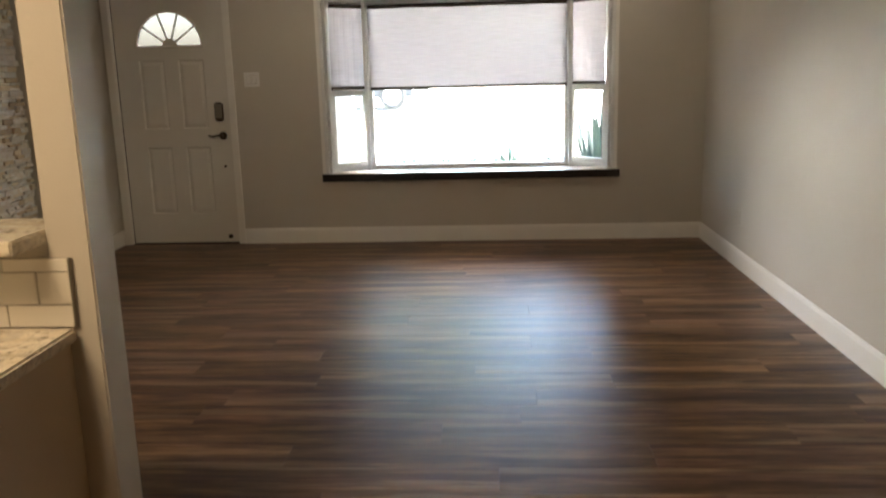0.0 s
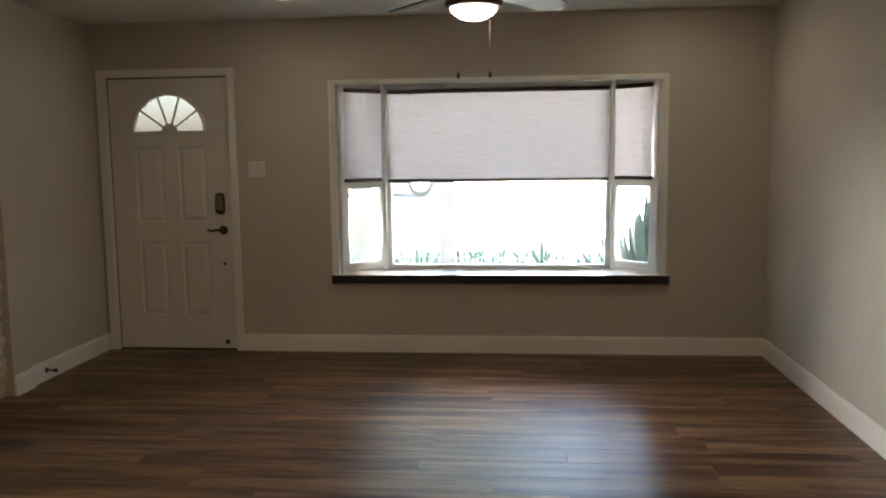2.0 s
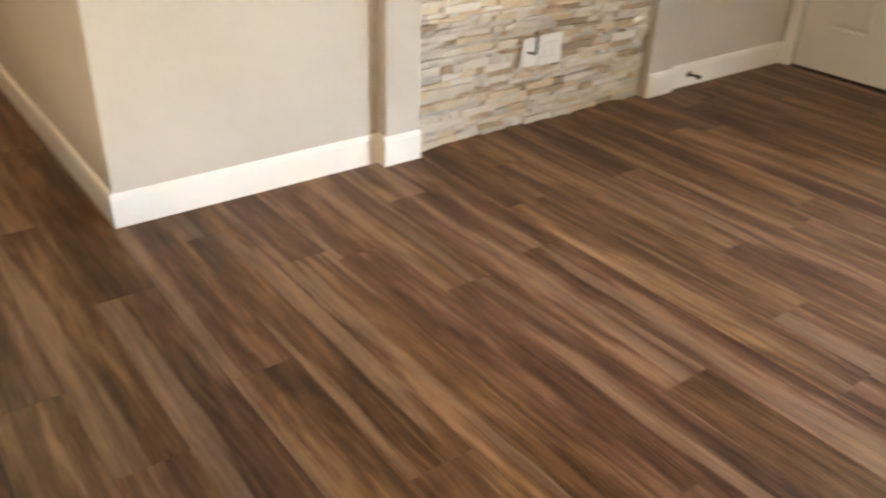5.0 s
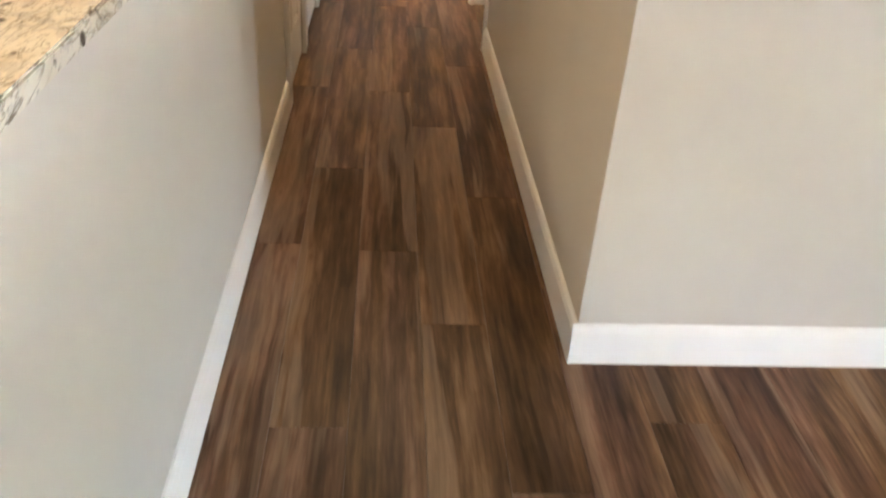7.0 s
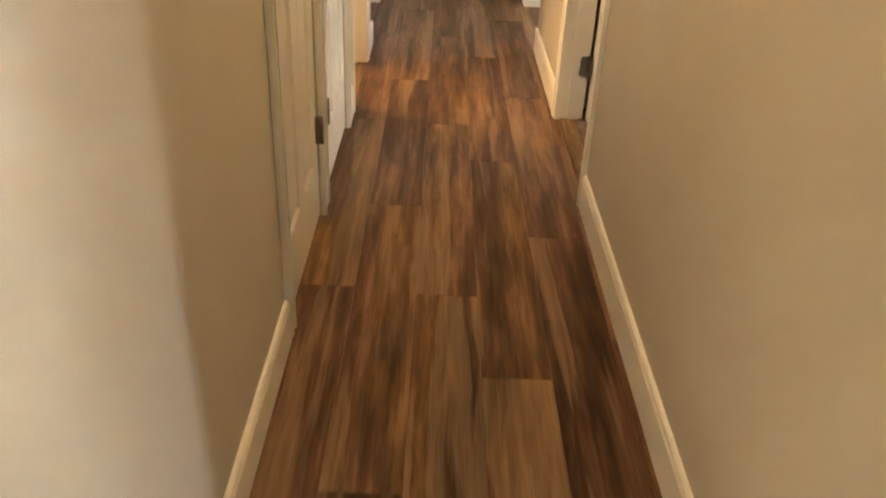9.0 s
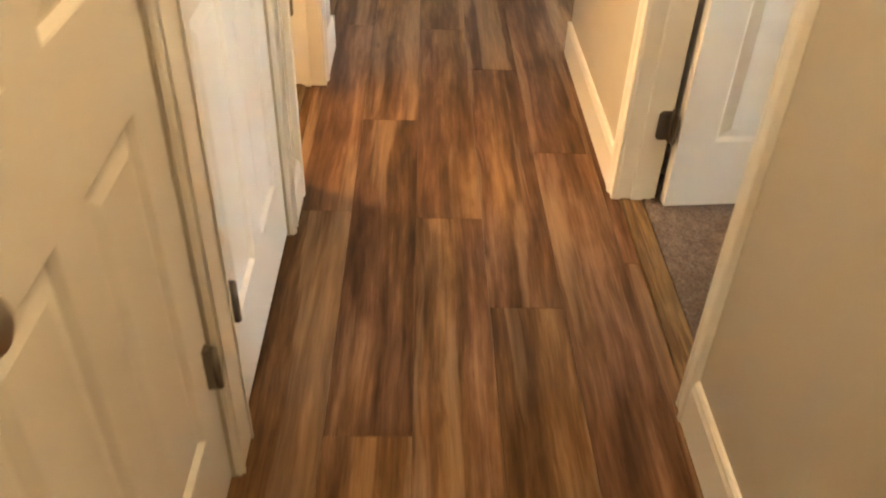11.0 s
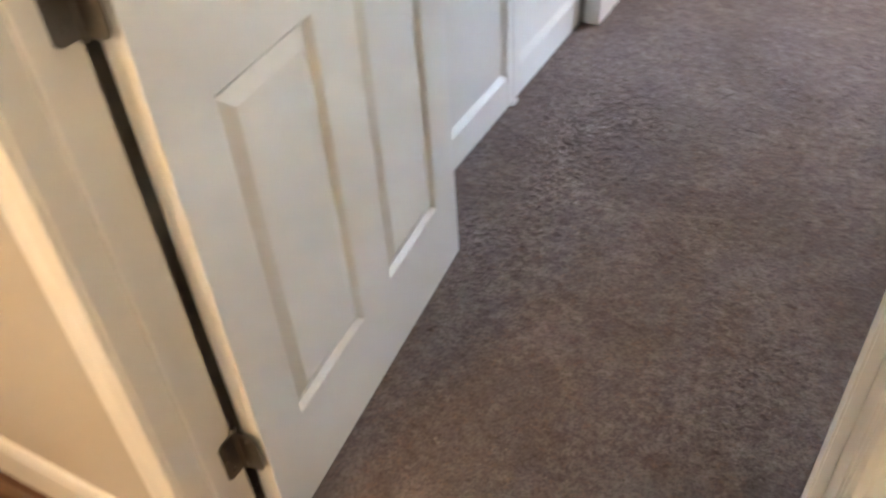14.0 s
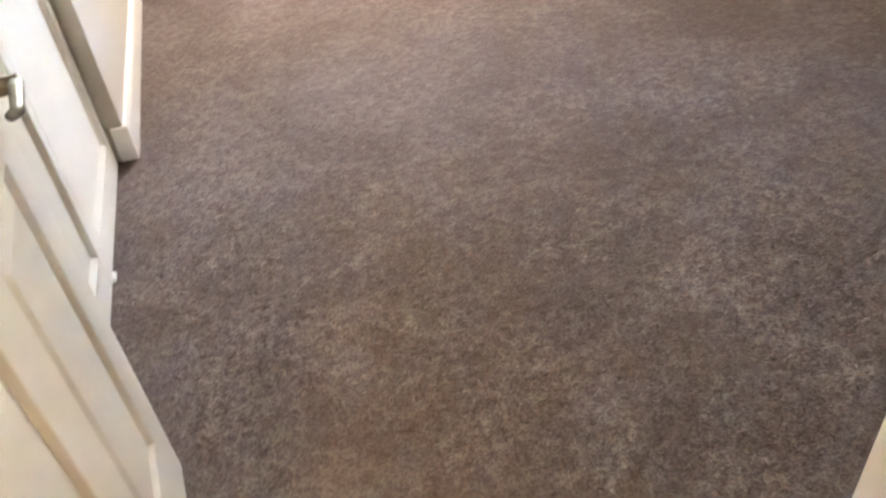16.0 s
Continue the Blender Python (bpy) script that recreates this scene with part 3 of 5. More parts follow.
def lever(parent, m, material, name="lever_handle", flip=1):
    """A round rose with a curved lever; local y points away from the door."""
    bm = bmesh.new()
    lathe(bm, ((0.033, 0.0), (0.034, 0.004), (0.030, 0.011), (0.014, 0.014), (0.012, 0.045), (0.0135, 0.052), (0.006, 0.056)), 20, m @ pose(0, 0, 0, -90, 0, 0))
    rose = part(name, bm, material, parent, "", True)
    bm = bmesh.new()
    tube(bm, [m @ Vector(p) for p in ((0, 0.047, 0), (flip * 0.035, 0.05, 0.004), (flip * 0.075, 0.05, -0.003), (flip * 0.11, 0.047, 0.008))], [0.011, 0.010, 0.009, 0.007], 10)
    part("lever", bm, material, rose, "", True)
    return rose


# front door with a fan light
def front_door():
    w, h, t = 0.917, 2.03, 0.044
    d = thing("door_1", pose(0.075, 0.018, 0.012), "closed white four-panel front door with fan light window", "door", "", "structure")
    cx, cz, R = 0.4585, 1.635, 0.272
    cols = ((0.185, 0.40), (0.515, 0.73))
    panels = [(a, b, lo, hi) for a, b in cols for lo, hi in ((0.25, 0.815), (0.965, 1.525))]
    bm = bmesh.new()
    panel_slab(bm, w, 1.585, t, panels)
    # upper slab round the half-round light
    top = h
    N = 24
    arc = [(cx + R * math.cos(math.pi * i / N), cz + R * math.sin(math.pi * i / N)) for i in range(N + 1)]
    for y in (0.0, t):
        lo = [bm.verts.new(c) for c in ((0, y, 1.585), (w, y, 1.585), (w, y, cz), (0, y, cz))]
        bm.faces.new(lo)
        for i in range(N):
            (xa, za), (xb, zb) = arc[i], arc[i + 1]
            def rim(x, z):
                ang = math.atan2(z - cz, x - cx)
                c, s = math.cos(ang), math.sin(ang)
                k = min(((w - cx) / abs(c)) if abs(c) > 1e-6 else 9, ((top - cz) / s) if s > 1e-6 else 9)
                return cx + k * c, cz + k * s
            oa, ob = rim(xa, za), rim(xb, zb)
            bm.faces.new([bm.verts.new((p, y, q)) for p, q in ((xa, za), oa, ob, (xb, zb))])
            if oa[1] < top - 1e-6 <= ob[1] + 1e-3 and ob[1] >= top - 1e-6:
                bm.faces.new([bm.verts.new((p, y, q)) for p, q in (oa, (w, top), ob)])
            if ob[1] < top - 1e-6 and oa[1] >= top - 1e-6:
                bm.faces.new([bm.verts.new((p, y, q)) for p, q in (oa, (0, top), ob)])
    for i in range(N):
        (xa, za), (xb, zb) = arc[i], arc[i + 1]
        bm.faces.new([bm.verts.new(c) for c in ((xa, 0, za), (xb, 0, zb), (xb, t, zb), (xa, t, za))])
    for f in (((0, 0, 1.585), (0, t, 1.585), (0, t, h), (0, 0, h)), ((w, 0, 1.585), (w, t, 1.585), (w, t, h), (w, 0, h)), ((0, 0, h), (w, 0, h), (w, t, h), (0, t, h)),
              ((cx - R, 0, cz), (cx + R, 0, cz), (cx + R, t, cz), (cx - R, t, cz))):
        bm.faces.new([bm.verts.new(c) for c in f])
    bmesh.ops.remove_doubles(bm, verts=bm.verts[:], dist=1e-5)
    part("door_leaf", bm, DOORWHITE, d)
    # light: rim, spokes, hub, glass
    bm = bmesh.new()
    pts = [(cx + (R + 0.004) * math.cos(math.pi * i / N), -0.004, cz + (R + 0.004) * math.sin(math.pi * i / N)) for i in range(N + 1)]
    tube(bm, pts, 0.012, 6)
    tube(bm, [(cx - R - 0.01, -0.004, cz - 0.004), (cx + R + 0.01, -0.004, cz - 0.004)], 0.012, 6)
    light = part("fan_light", bm, DOORWHITE, d, "half-round sunburst window with white bars")
    for a in (36, 72, 108, 144):
        bm = bmesh.new()
        c, s = math.cos(radians(a)), math.sin(radians(a))
        tube(bm, [(cx + 0.05 * c, 0.012, cz + 0.05 * s), (cx + R * c, 0.012, cz + R * s)], 0.008, 6)
        part("glazing_bar", bm, DOORWHITE, light)
    bm = bmesh.new()
    prism(bm, [(cx + 0.062 * math.cos(math.pi * i / 12), cz + 0.062 * math.sin(math.pi * i / 12)) for i in range(13)], 0.004, 0.03)
    for v in bm.verts:
        v.co = (v.co.x, v.co.z, v.co.y)
    part("hub", bm, DOORWHITE, light)
    bm = bmesh.new()
    prism(bm, arc, 0.018, 0.022)
    for v in bm.verts:
        v.co = (v.co.x, v.co.z, v.co.y)
    g = part("pane", bm, FANGLASS, light, "bright obscure glass")
    g.visible_shadow = False
    for z in (0.24, 1.07, 1.80):
        hinge(d, -0.002, -0.001, z)
    # keypad lock, lever, peep dots
    lock = boxpart("keypad_lock", (0.793, -0.03, 1.02), (0.868, 0.0, 1.178), BRONZE, d, "dark bronze keypad deadbolt", 0.012)
    boxpart("lock_cover", (0.803, -0.034, 1.05), (0.858, -0.029, 1.165), HINGE, lock, "", 0.004)
    lever(d, pose(0.845, 0.0, 0.902, 0, 0, 180), BRONZE, "lever_handle", 1)
    bm = bmesh.new()
    lathe(bm, ((0.012, 0), (0.012, 0.006), (0.007, 0.01)), 12, pose(0.845, 0, 0.648, 90, 0, 0))
    part("lock_button", bm, BRONZE, d, "", True)
    bm = bmesh.new()
    lathe(bm, ((0.020, 0), (0.020, 0.008), (0.012, 0.02), (0.012, 0.03)), 12, pose(0.842, 0, 0.05, 90, 0, 0))
    part("bumper", bm, BRONZE, d, "round dark rubber bumper", True)
    boxpart("sweep", (0.0, -0.002, -0.012), (w, 0.04, 0.0), BLACKGAP, d, "black bottom seal", 0.001)
    return d


def front_frame():
    f = thing("door_frame", pose(0, 0, 0), "white painted front door casing", "door frame", "", "structure")
    boxpart("casing", (0.003, -0.016, 0), (0.064, -0.0005, 2.104), TRIM, f, "", 0.003)
    boxpart("casing", (0.997, -0.016, 0), (1.052, -0.0005, 2.104), TRIM, f, "", 0.003)
    boxpart("head_casing", (0.064, -0.0155, 2.05), (0.997, -0.0005, 2.104), TRIM, f, "", 0.003)
    boxpart("jamb", (0.056, 0.0, 0), (0.071, 0.15, 2.054), TRIM, f)
    boxpart("jamb", (0.996, 0.0, 0), (1.011, 0.15, 2.054), TRIM, f)
    boxpart("head_jamb", (0.071, 0.0, 2.045), (0.996, 0.15, 2.0545), TRIM, f)
    boxpart("stop", (0.071, 0.064, 0), (0.084, 0.09, 2.045), TRIM, f)
    boxpart("stop", (0.983, 0.064, 0), (0.996, 0.09, 2.045), TRIM, f)
    boxpart("head_stop", (0.084, 0.064, 2.028), (0.983, 0.09, 2.0445), TRIM, f)
    # dark strips paint the shade in the gap between door and jamb
    for lo, hi in (((0.0712, 0.0160, 0.007), (0.0775, 0.0175, 2.0448)), ((0.9895, 0.0160, 0.007), (0.9958, 0.0175, 2.0448)), ((0.0775, 0.0160, 2.0385), (0.9895, 0.0175, 2.0448))):
        boxpart("gap_shade", lo, hi, BLACKGAP, f, "dark strip painted as shade in the gap round the door", 0)
    boxpart("threshold", (0.071, -0.004, -0.004), (0.996, 0.15, 0.006), BRONZE, f, "dark bronze metal threshold")


front_frame()
front_door()


# bay window
BAY = ((1.80, 0.05), (2.105, 0.335), (3.81, 0.335), (4.115, 0.05))
Z0, Z1 = 0.58, 1.985


def along(p, q, u, off):
    """The point u of the way from p to q, off metres to its right."""
    p, q = Vector(p), Vector(q)
    d = (q - p).normalized()
    return p + (q - p) * u + Vector((d.y, -d.x)) * off


def bar(bm, p, q, half, z0, z1, a=0.0, b=1.0, shift=0.0):
    p1, q1 = along(p, q, a, 0), along(p, q, b, 0)
    prism(bm, [along(p1, q1, 0, -half + shift), along(p1, q1, 1, -half + shift), along(p1, q1, 1, half + shift), along(p1, q1, 0, half + shift)], z0, z1)


def bay_window():
    w = thing("window_1", pose(0, 0, 0), "white framed bay window with three panes and dark sill", "window", "", "structure")
    bm = bmesh.new()
    prism(bm, [(1.745, -0.035), (4.185, -0.035), (4.185, -0.0005), (4.14, 0.0), (4.14, 0.16), (3.86, 0.40), (2.05, 0.40), (1.77, 0.16), (1.77, 0.0), (1.745, -0.0005)], 0.517, Z0)
    part("window_sill", bm, SILL, w, "polished dark stone sill edge")
    bm = bmesh.new()
    prism(bm, [(1.752, -0.031), (4.178, -0.031), (4.178, -0.001), (4.137, 0.0), (4.137, 0.16), (3.86, 0.398), (2.05, 0.398), (1.773, 0.16), (1.773, 0.0), (1.752, -0.001)], Z0 + 0.0002, Z0 + 0.004)
    part("sill_top", bm, SILLTOP, w, "polished white sill surface")
    bm = bmesh.new()
    prism(bm, [(1.77, 0.16), (4.14, 0.16), (3.86, 0.42), (2.05, 0.42)], Z1, 2.2)
    part("bay_roof", bm, STUCCO, w)
    bm = bmesh.new()
    prism(bm, [(1.77, 0.16), (4.14, 0.16), (3.86, 0.42), (2.05, 0.42)], -0.2, 0.515)
    part("bay_base", bm, STUCCO, w)
    for p, q in zip(BAY, BAY[1:]):
        L = (Vector(q) - Vector(p)).length
        e = 0.035 / L
        side = L < 1
        fr = bmesh.new()
        for a, b, zz0, zz1 in ((e, 1 - e, Z0 + 0.005, Z0 + 0.034), (e, 1 - e, Z1 - 0.06, Z1 - 0.001), (0, e, Z0 + 0.005, Z1 - 0.001), (1 - e, 1, Z0 + 0.005, Z1 - 0.001)):
            bar(fr, p, q, 0.03, zz0, zz1, a, b)
        if side:
            bar(fr, p, q, 0.024, 1.235, 1.28, e, 1 - e)
        ob = part("window_frame", fr, VINYLWHITE, w)
        if side:
            sf = bmesh.new()
            for a, b, zz0, zz1 in ((e, 2 * e, Z0 + 0.035, 1.234), (1 - 2 * e, 1 - e, Z0 + 0.035, 1.234), (2 * e, 1 - 2 * e, Z0 + 0.035, Z0 + 0.075), (2 * e, 1 - 2 * e, 1.21, 1.234)):
                bar(sf, p, q, 0.016, zz0, zz1, a, b)
            part("sash", sf, VINYLWHITE, ob)
        g = bmesh.new()
        bar(g, p, q, 0.003, Z0 + 0.035, Z1 - 0.061, e, 1 - e)
        gp = part("pane", g, GLASS, w)
        gp.visible_shadow = False
    for x, y in BAY[1:3]:
        bm = bmesh.new()
        sx = 1 if x < 3 else -1
        prism(bm, [(x - 0.042 * sx, y - 0.048), (x + 0.045 * sx, y - 0.032), (x + 0.04 * sx, y + 0.04), (x - 0.05 * sx, y + 0.03)], Z0 + 0.005, Z1 - 0.0015)
        part("corner_post", bm, VINYLWHITE, w)
        boxpart("mullion", (x - 0.013, y - 0.115, Z0 + 0.005), (x + 0.013, y - 0.036, Z1 - 0.0016), VINYLWHITE, w, "", 0.003)
    for x0, x1 in ((1.771, 1.795), (4.115, 4.139)):
        boxpart("side_lining", (x0, 0.0, Z0 + 0.001), (x1, 0.075, Z1 - 0.0012), VINYLWHITE, w)
    boxpart("head_lining", (1.795, 0.0, Z1 - 0.022), (4.115, 0.03, Z1 - 0.0012), VINYLWHITE, w)
    # drywall edge bead round the opening
    boxpart("edge_trim", (1.745, -0.008, Z0 + 0.001), (1.771, -0.0005, 2.0), TRIM, w)
    boxpart("edge_trim", (4.139, -0.008, Z0 + 0.001), (4.165, -0.0005, 2.0), TRIM, w)
    boxpart("edge_trim", (1.771, -0.008, 1.978), (4.139, -0.0005, 2.0), TRIM, w)


def roller_blind(p, q, a, b, zb, label):
    p1, q1 = along(p, q, a, 0.052), along(p, q, b, 0.052)
    mid = (p1 + q1) / 2
    t1 = thing("roller_blind", pose(mid.x, mid.y, 1.95), label, "window blind", "blinds in the bay window")
    def loc(v):
        return Vector(v) - mid
    pl, ql = loc(p1), loc(q1)
    bm = bmesh.new()
    n = 16
    d = (ql - pl).normalized()
    nr = Vector((d.y, -d.x))
    rows = []
    for k in range(3):
        z = (zb - 1.95) + (1.93 - zb) * k / 2
        rows.append([bm.verts.new((*(pl + (ql - pl) * i / n + nr * 0.0015 * math.sin(i * 1.7 + k)), z)) for i in range(n + 1)])
    for ra, rb in zip(rows, rows[1:]):
        for i in range(n):
            bm.faces.new((ra[i], ra[i + 1], rb[i + 1], rb[i]))
    bmesh.ops.solidify(bm, geom=bm.faces[:], thickness=0.0008)
    part("fabric", bm, BLIND, t1, "translucent off-white woven shade")
    for nm, z, r in (("bottom_rail", zb - 1.95 - 0.012, 0.013), ("roller", -0.022, 0.016)):
        bm = bmesh.new()
        tube(bm, [(*pl, z), (*ql, z)], r, 10)
        part(nm, bm, BRONZE, t1, "dark bronze rail")
    for e in (pl, ql):
        bm = bmesh.new()
        box(bm, (e.x - 0.005, e.y - 0.012, -0.038), (e.x + 0.005, e.y + 0.018, 0.002), 0.003)
        part("bracket", bm, VINYLWHITE, t1, "white plastic blind bracket")


bay_window()
roller_blind(BAY[1], BAY[2], 0.016, 0.984, 1.272, "half-lowered wide off-white roller shade")
roller_blind(BAY[0], BAY[1], 0.05, 0.90, 1.285, "half-lowered narrow off-white roller shade")
roller_blind(BAY[2], BAY[3], 0.10, 0.95, 1.285, "half-lowered narrow off-white roller shade")


# ---------------------------------------------------------------- hall and bedroom doors
def bedroom_door():
    w, h, t = 0.815, 2.03, 0.035
    d = thing("door_2", pose(-3.363, -3.854, 0.012, 0, 0, 95.3), "open white six-panel bedroom door over carpet", "door", "", "structure")
    bm = bmesh.new()
    panel_slab(bm, w, h, t, six_panels(w, h))
    part("door_leaf", bm, DOORWHITE, d)
    for s, y, turn in ((1, t, 0), (-1, 0.0, 180)):
        lever(d, pose(w - 0.06, y, 0.925, 0, 0, turn), SATIN, "lever_handle", -1 if s > 0 else 1)
    boxpart("latch_plate", (w - 0.0005, 0.006, 0.90), (w + 0.001, 0.029, 0.96), NICKEL, d, "", 0.0005)
    return d


def jamb_hinge(name, x, y, z, turn, fold=-90):
    """An open butt hinge: one rounded leaf flat on the jamb, one turned by fold on the door's edge, a barrel between."""
    h = thing(name, pose(x, y, z, 0, 0, turn), "dark steel door hinge on white jamb", "hinge", "door hinges")
    pts = [(0.004, -0.045), (0.030, -0.045), (0.037, -0.041), (0.041, -0.034), (0.041, 0.034), (0.037, 0.041), (0.030, 0.045), (0.004, 0.045)]
    for ang in (0, fold):
        m = pose(0, 0, 0, 0, 0, ang) @ pose(0, 0, 0, 90, 0, 0)
        bm = bmesh.new()
        prism(bm, pts, -0.0012, 0.0012)
        for v in bm.verts:
            v.co = m @ v.co
        leaf = part("leaf", bm, HINGE, h)
        for k in (-0.028, 0.0, 0.028):
            for flip in (0, 180):
                sc = bmesh.new()
                lathe(sc, ((0.004, 0.001), (0.004, 0.0018), (0.002, 0.0026)), 8, m @ pose(0.022 if k else 0.032, k, 0, 0, flip, 0))
                part("screw", sc, HINGE, leaf)
    bm = bmesh.new()
    lathe(bm, ((0.003, -0.052), (0.0062, -0.048), (0.0062, 0.048), (0.003, 0.052)), 12)
    part("barrel", bm, HINGE, h, "", True)
    return h


door_trim("door_frame", HN, FAR, NEAR, 2.05, -1, -3.87, "white moulded casing of bedroom doorway")
bedroom_door()
for z in (0.255, 1.03, 1.80):
    jamb_hinge("hinge", FAR + 0.004, -3.868, z, -90, 92)
structure("transition_strip", [((FAR + 0.0005, -3.975, -0.004), (NEAR - 0.0005, -3.908, 0.008))], STRIP, "golden oak transition strip at carpet edge", "trim", 0.003)
structure("bath_threshold", [((-4.119, -5.042, -0.004), (-3.461, -4.987, 0.008))], STRIP, "golden oak threshold at bathroom", "trim", 0.003)


def closet_door(x0, x1, hinge_x, label):
    w = abs(x1 - x0)
    d = thing("door", pose(min(x0, x1), HS - 0.040, 0.014), label, "door", "hall closet doors", "structure")
    bm = bmesh.new()
    panel_slab(bm, w, 2.02, 0.035, six_panels(w, 2.02, 0.09, 0.085))
    m = pose(w, 0.035, 0, 0, 0, 180)
    for v in bm.verts:
        v.co = m @ v.co
    part("door_leaf", bm, DOORWHITE, d)
    hx = hinge_x - min(x0, x1)
    for z in (0.32, 1.05, 1.78):
        bm = bmesh.new()
        box(bm, (hx - 0.010, 0.0345, z - 0.045), (hx + 0.010, 0.049, z + 0.045), 0.001)
        hg = part("hinge", bm, HINGE, d, "dark steel butt hinge")
        bm = bmesh.new()
        lathe(bm, ((0.0075, z - 0.046), (0.0075, z + 0.046)), 10, pose(hx, 0.053, 0))
        part("barrel", bm, HINGE, hg, "", True)
    kx = w - 0.06 if hx < w / 2 else 0.06
    bm = bmesh.new()
    lathe(bm, ((0.024, 0.0), (0.024, 0.006), (0.010, 0.010), (0.010, 0.03), (0.024, 0.042), (0.026, 0.052), (0.018, 0.062)), 16, pose(kx, 0.035, 0.93, -90, 0, 0))
    part("knob", bm, NICKEL, d, "", True)
    return d


def strip_trim(name, x0, x1, label):
    f = thing(name, pose(0, 0, 0), label, "door frame", "", "structure")
    boxpart("casing", (x0, HS + 0.0005, 0), (x1, HS + 0.014, 2.115), TRIM, f, "", 0.003)
    boxpart("bead", (x0 + 0.006, HS + 0.0145, 0), (x0 + 0.017, HS + 0.018, 2.115), TRIM, f, "", 0.002)
    boxpart("bead", (x1 - 0.017, HS + 0.0145, 0), (x1 - 0.006, HS + 0.018, 2.115), TRIM, f, "", 0.002)
    return f


CLOSETS = ((-1.757, -2.403, -2.378), (-2.517, -3.203, -2.548))
for a, b, hx in CLOSETS:
    closet_door(b + 0.003, a - 0.003, hx, "closed white six-panel closet door in hall")
strip_trim("closet_trim", -1.755, -1.692, "white painted closet casing")
strip_trim("closet_trim", -2.515, -2.405, "white painted casing between closet doors")
strip_trim("closet_trim", -3.262, -3.205, "white painted closet casing beside bathroom")
structure("closet_head_trim", [((-3.262, HS + 0.0005, 2.116), (-1.692, HS + 0.0135, 2.17)), ((-3.205, HS - 0.06, 2.037), (-1.755, HS + 0.003, 2.069))], TRIM, "white painted closet head casing", "trim", 0.002)
door_trim("door_frame", HS, -4.12, -3.46, 2.05, 1, -5.04, "white moulded casing of bathroom doorway")
for z in (0.305, 1.05, 1.8):
    jamb_hinge("hinge", -4.116, -5.052, z, 90, -80)


def bath_door():
    w = 0.655
    d = thing("door_3", pose(-4.112, -5.075, 0.012, 0, 0, -84), "open white six-panel bathroom door", "door", "", "structure")
    bm = bmesh.new()
    panel_slab(bm, w, 2.03, 0.035, six_panels(w, 2.03))
    part("door_leaf", bm, DOORWHITE, d)
    lever(d, pose(w - 0.07, 0.035, 0.93), NICKEL, "lever_handle", -1)


bath_door()


def end_door():
    d = thing("door_4", pose(-5.695, -4.93, 0.045, 0, 0, 90), "closed white six-panel door at hall end", "door", "", "structure")
    bm = bmesh.new()
    panel_slab(bm, 0.94, 1.99, 0.035, six_panels(0.94, 1.99))
    part("door_leaf", bm, DOORWHITE, d)
    f = thing("door_frame", pose(0, 0, 0), "white casing stubs at hall end niche", "door frame", "", "structure")
    boxpart("casing", (-5.39, -5.03, 0), (-5.376, -4.94, 2.1), TRIM, f, "", 0.003)
    boxpart("casing", (-5.445, -3.98, 0), (-5.431, -3.89, 2.1), TRIM, f, "", 0.003)
    boxpart("jamb", (-5.739, -4.9545, 0), (-5.391, -4.94, 2.06), TRIM, f, "", 0.002)
    boxpart("jamb", (-5.739, -3.98, 0), (-5.446, -3.9655, 2.06), TRIM, f, "", 0.002)
    boxpart("bottom_rail", (-5.725, -4.939, 0.0), (-5.706, -3.981, 0.04), TRIM, f, "", 0.002)


end_door()


def folding_leaf(y0, y1, x, label):
    """A closet leaf with narrow frame and one broad flat panel, seen from the room's side."""
    w = y1 - y0
    d = thing("closet_door_leaf", pose(x, y0, 0.016), label, "closet door", "bedroom closet doors", "structure")
    t = 0.03
    fr = bmesh.new()
    box(fr, (-t, 0, 0), (0, 0.045, 2.0), 0.002)
    box(fr, (-t, w - 0.045, 0), (0, w, 2.0), 0.002)
    box(fr, (-t, 0.045, 0), (-0.0004, w - 0.045, 0.105), 0.002)
    box(fr, (-t, 0.045, 1.91), (-0.0004, w - 0.045, 2.0), 0.002)
    body = part("leaf_frame", fr, DOORWHITE, d)
    bm = bmesh.new()
    y0p, y1p, z0p, z1p = 0.045, w - 0.045, 0.105, 1.91
    rings = []
    for inset, dep in ((0, -0.001), (0.018, -0.013), (0.020, -0.013)):
        rings.append([bm.verts.new(c) for c in ((dep, y0p + inset, z0p + inset), (dep, y1p - inset, z0p + inset), (dep, y1p - inset, z1p - inset), (dep, y0p + inset, z1p - inset))])
    for a, b in zip(rings, rings[1:]):
        for i in range(4):
            bm.faces.new((a[i], a[(i + 1) % 4], b[(i + 1) % 4], b[i]))
    bm.faces.new(rings[-1])
    back = [bm.verts.new(c) for c in ((-0.026, y0p, z0p), (-0.026, y1p, z0p), (-0.026, y1p, z1p), (-0.026, y0p, z1p))]
    bm.faces.new(back)
    for i in range(4):
        bm.faces.new((rings[0][i], rings[0][(i + 1) % 4], back[(i + 1) % 4], back[i]))
    part("panel", bm, DOORWHITE, d)
    return d


folding_leaf(CY0 + 0.006, -2.352, BX - 0.047, "closed white framed folding closet leaf")
folding_leaf(-2.347, -1.785, BX - 0.049, "closed white framed folding closet leaf beside baseboard")
structure("closet_guide", [((BX - 0.075, -2.37, 0.004), (BX - 0.040, -2.335, 0.022))], PLATE, "white plastic closet floor guide", "trim", 0.002)
structure("closet_header", [((BX - 0.115, CY0, 2.025), (BX - 0.003, CY1, 2.0495))], TRIM, "white closet head track", "trim")

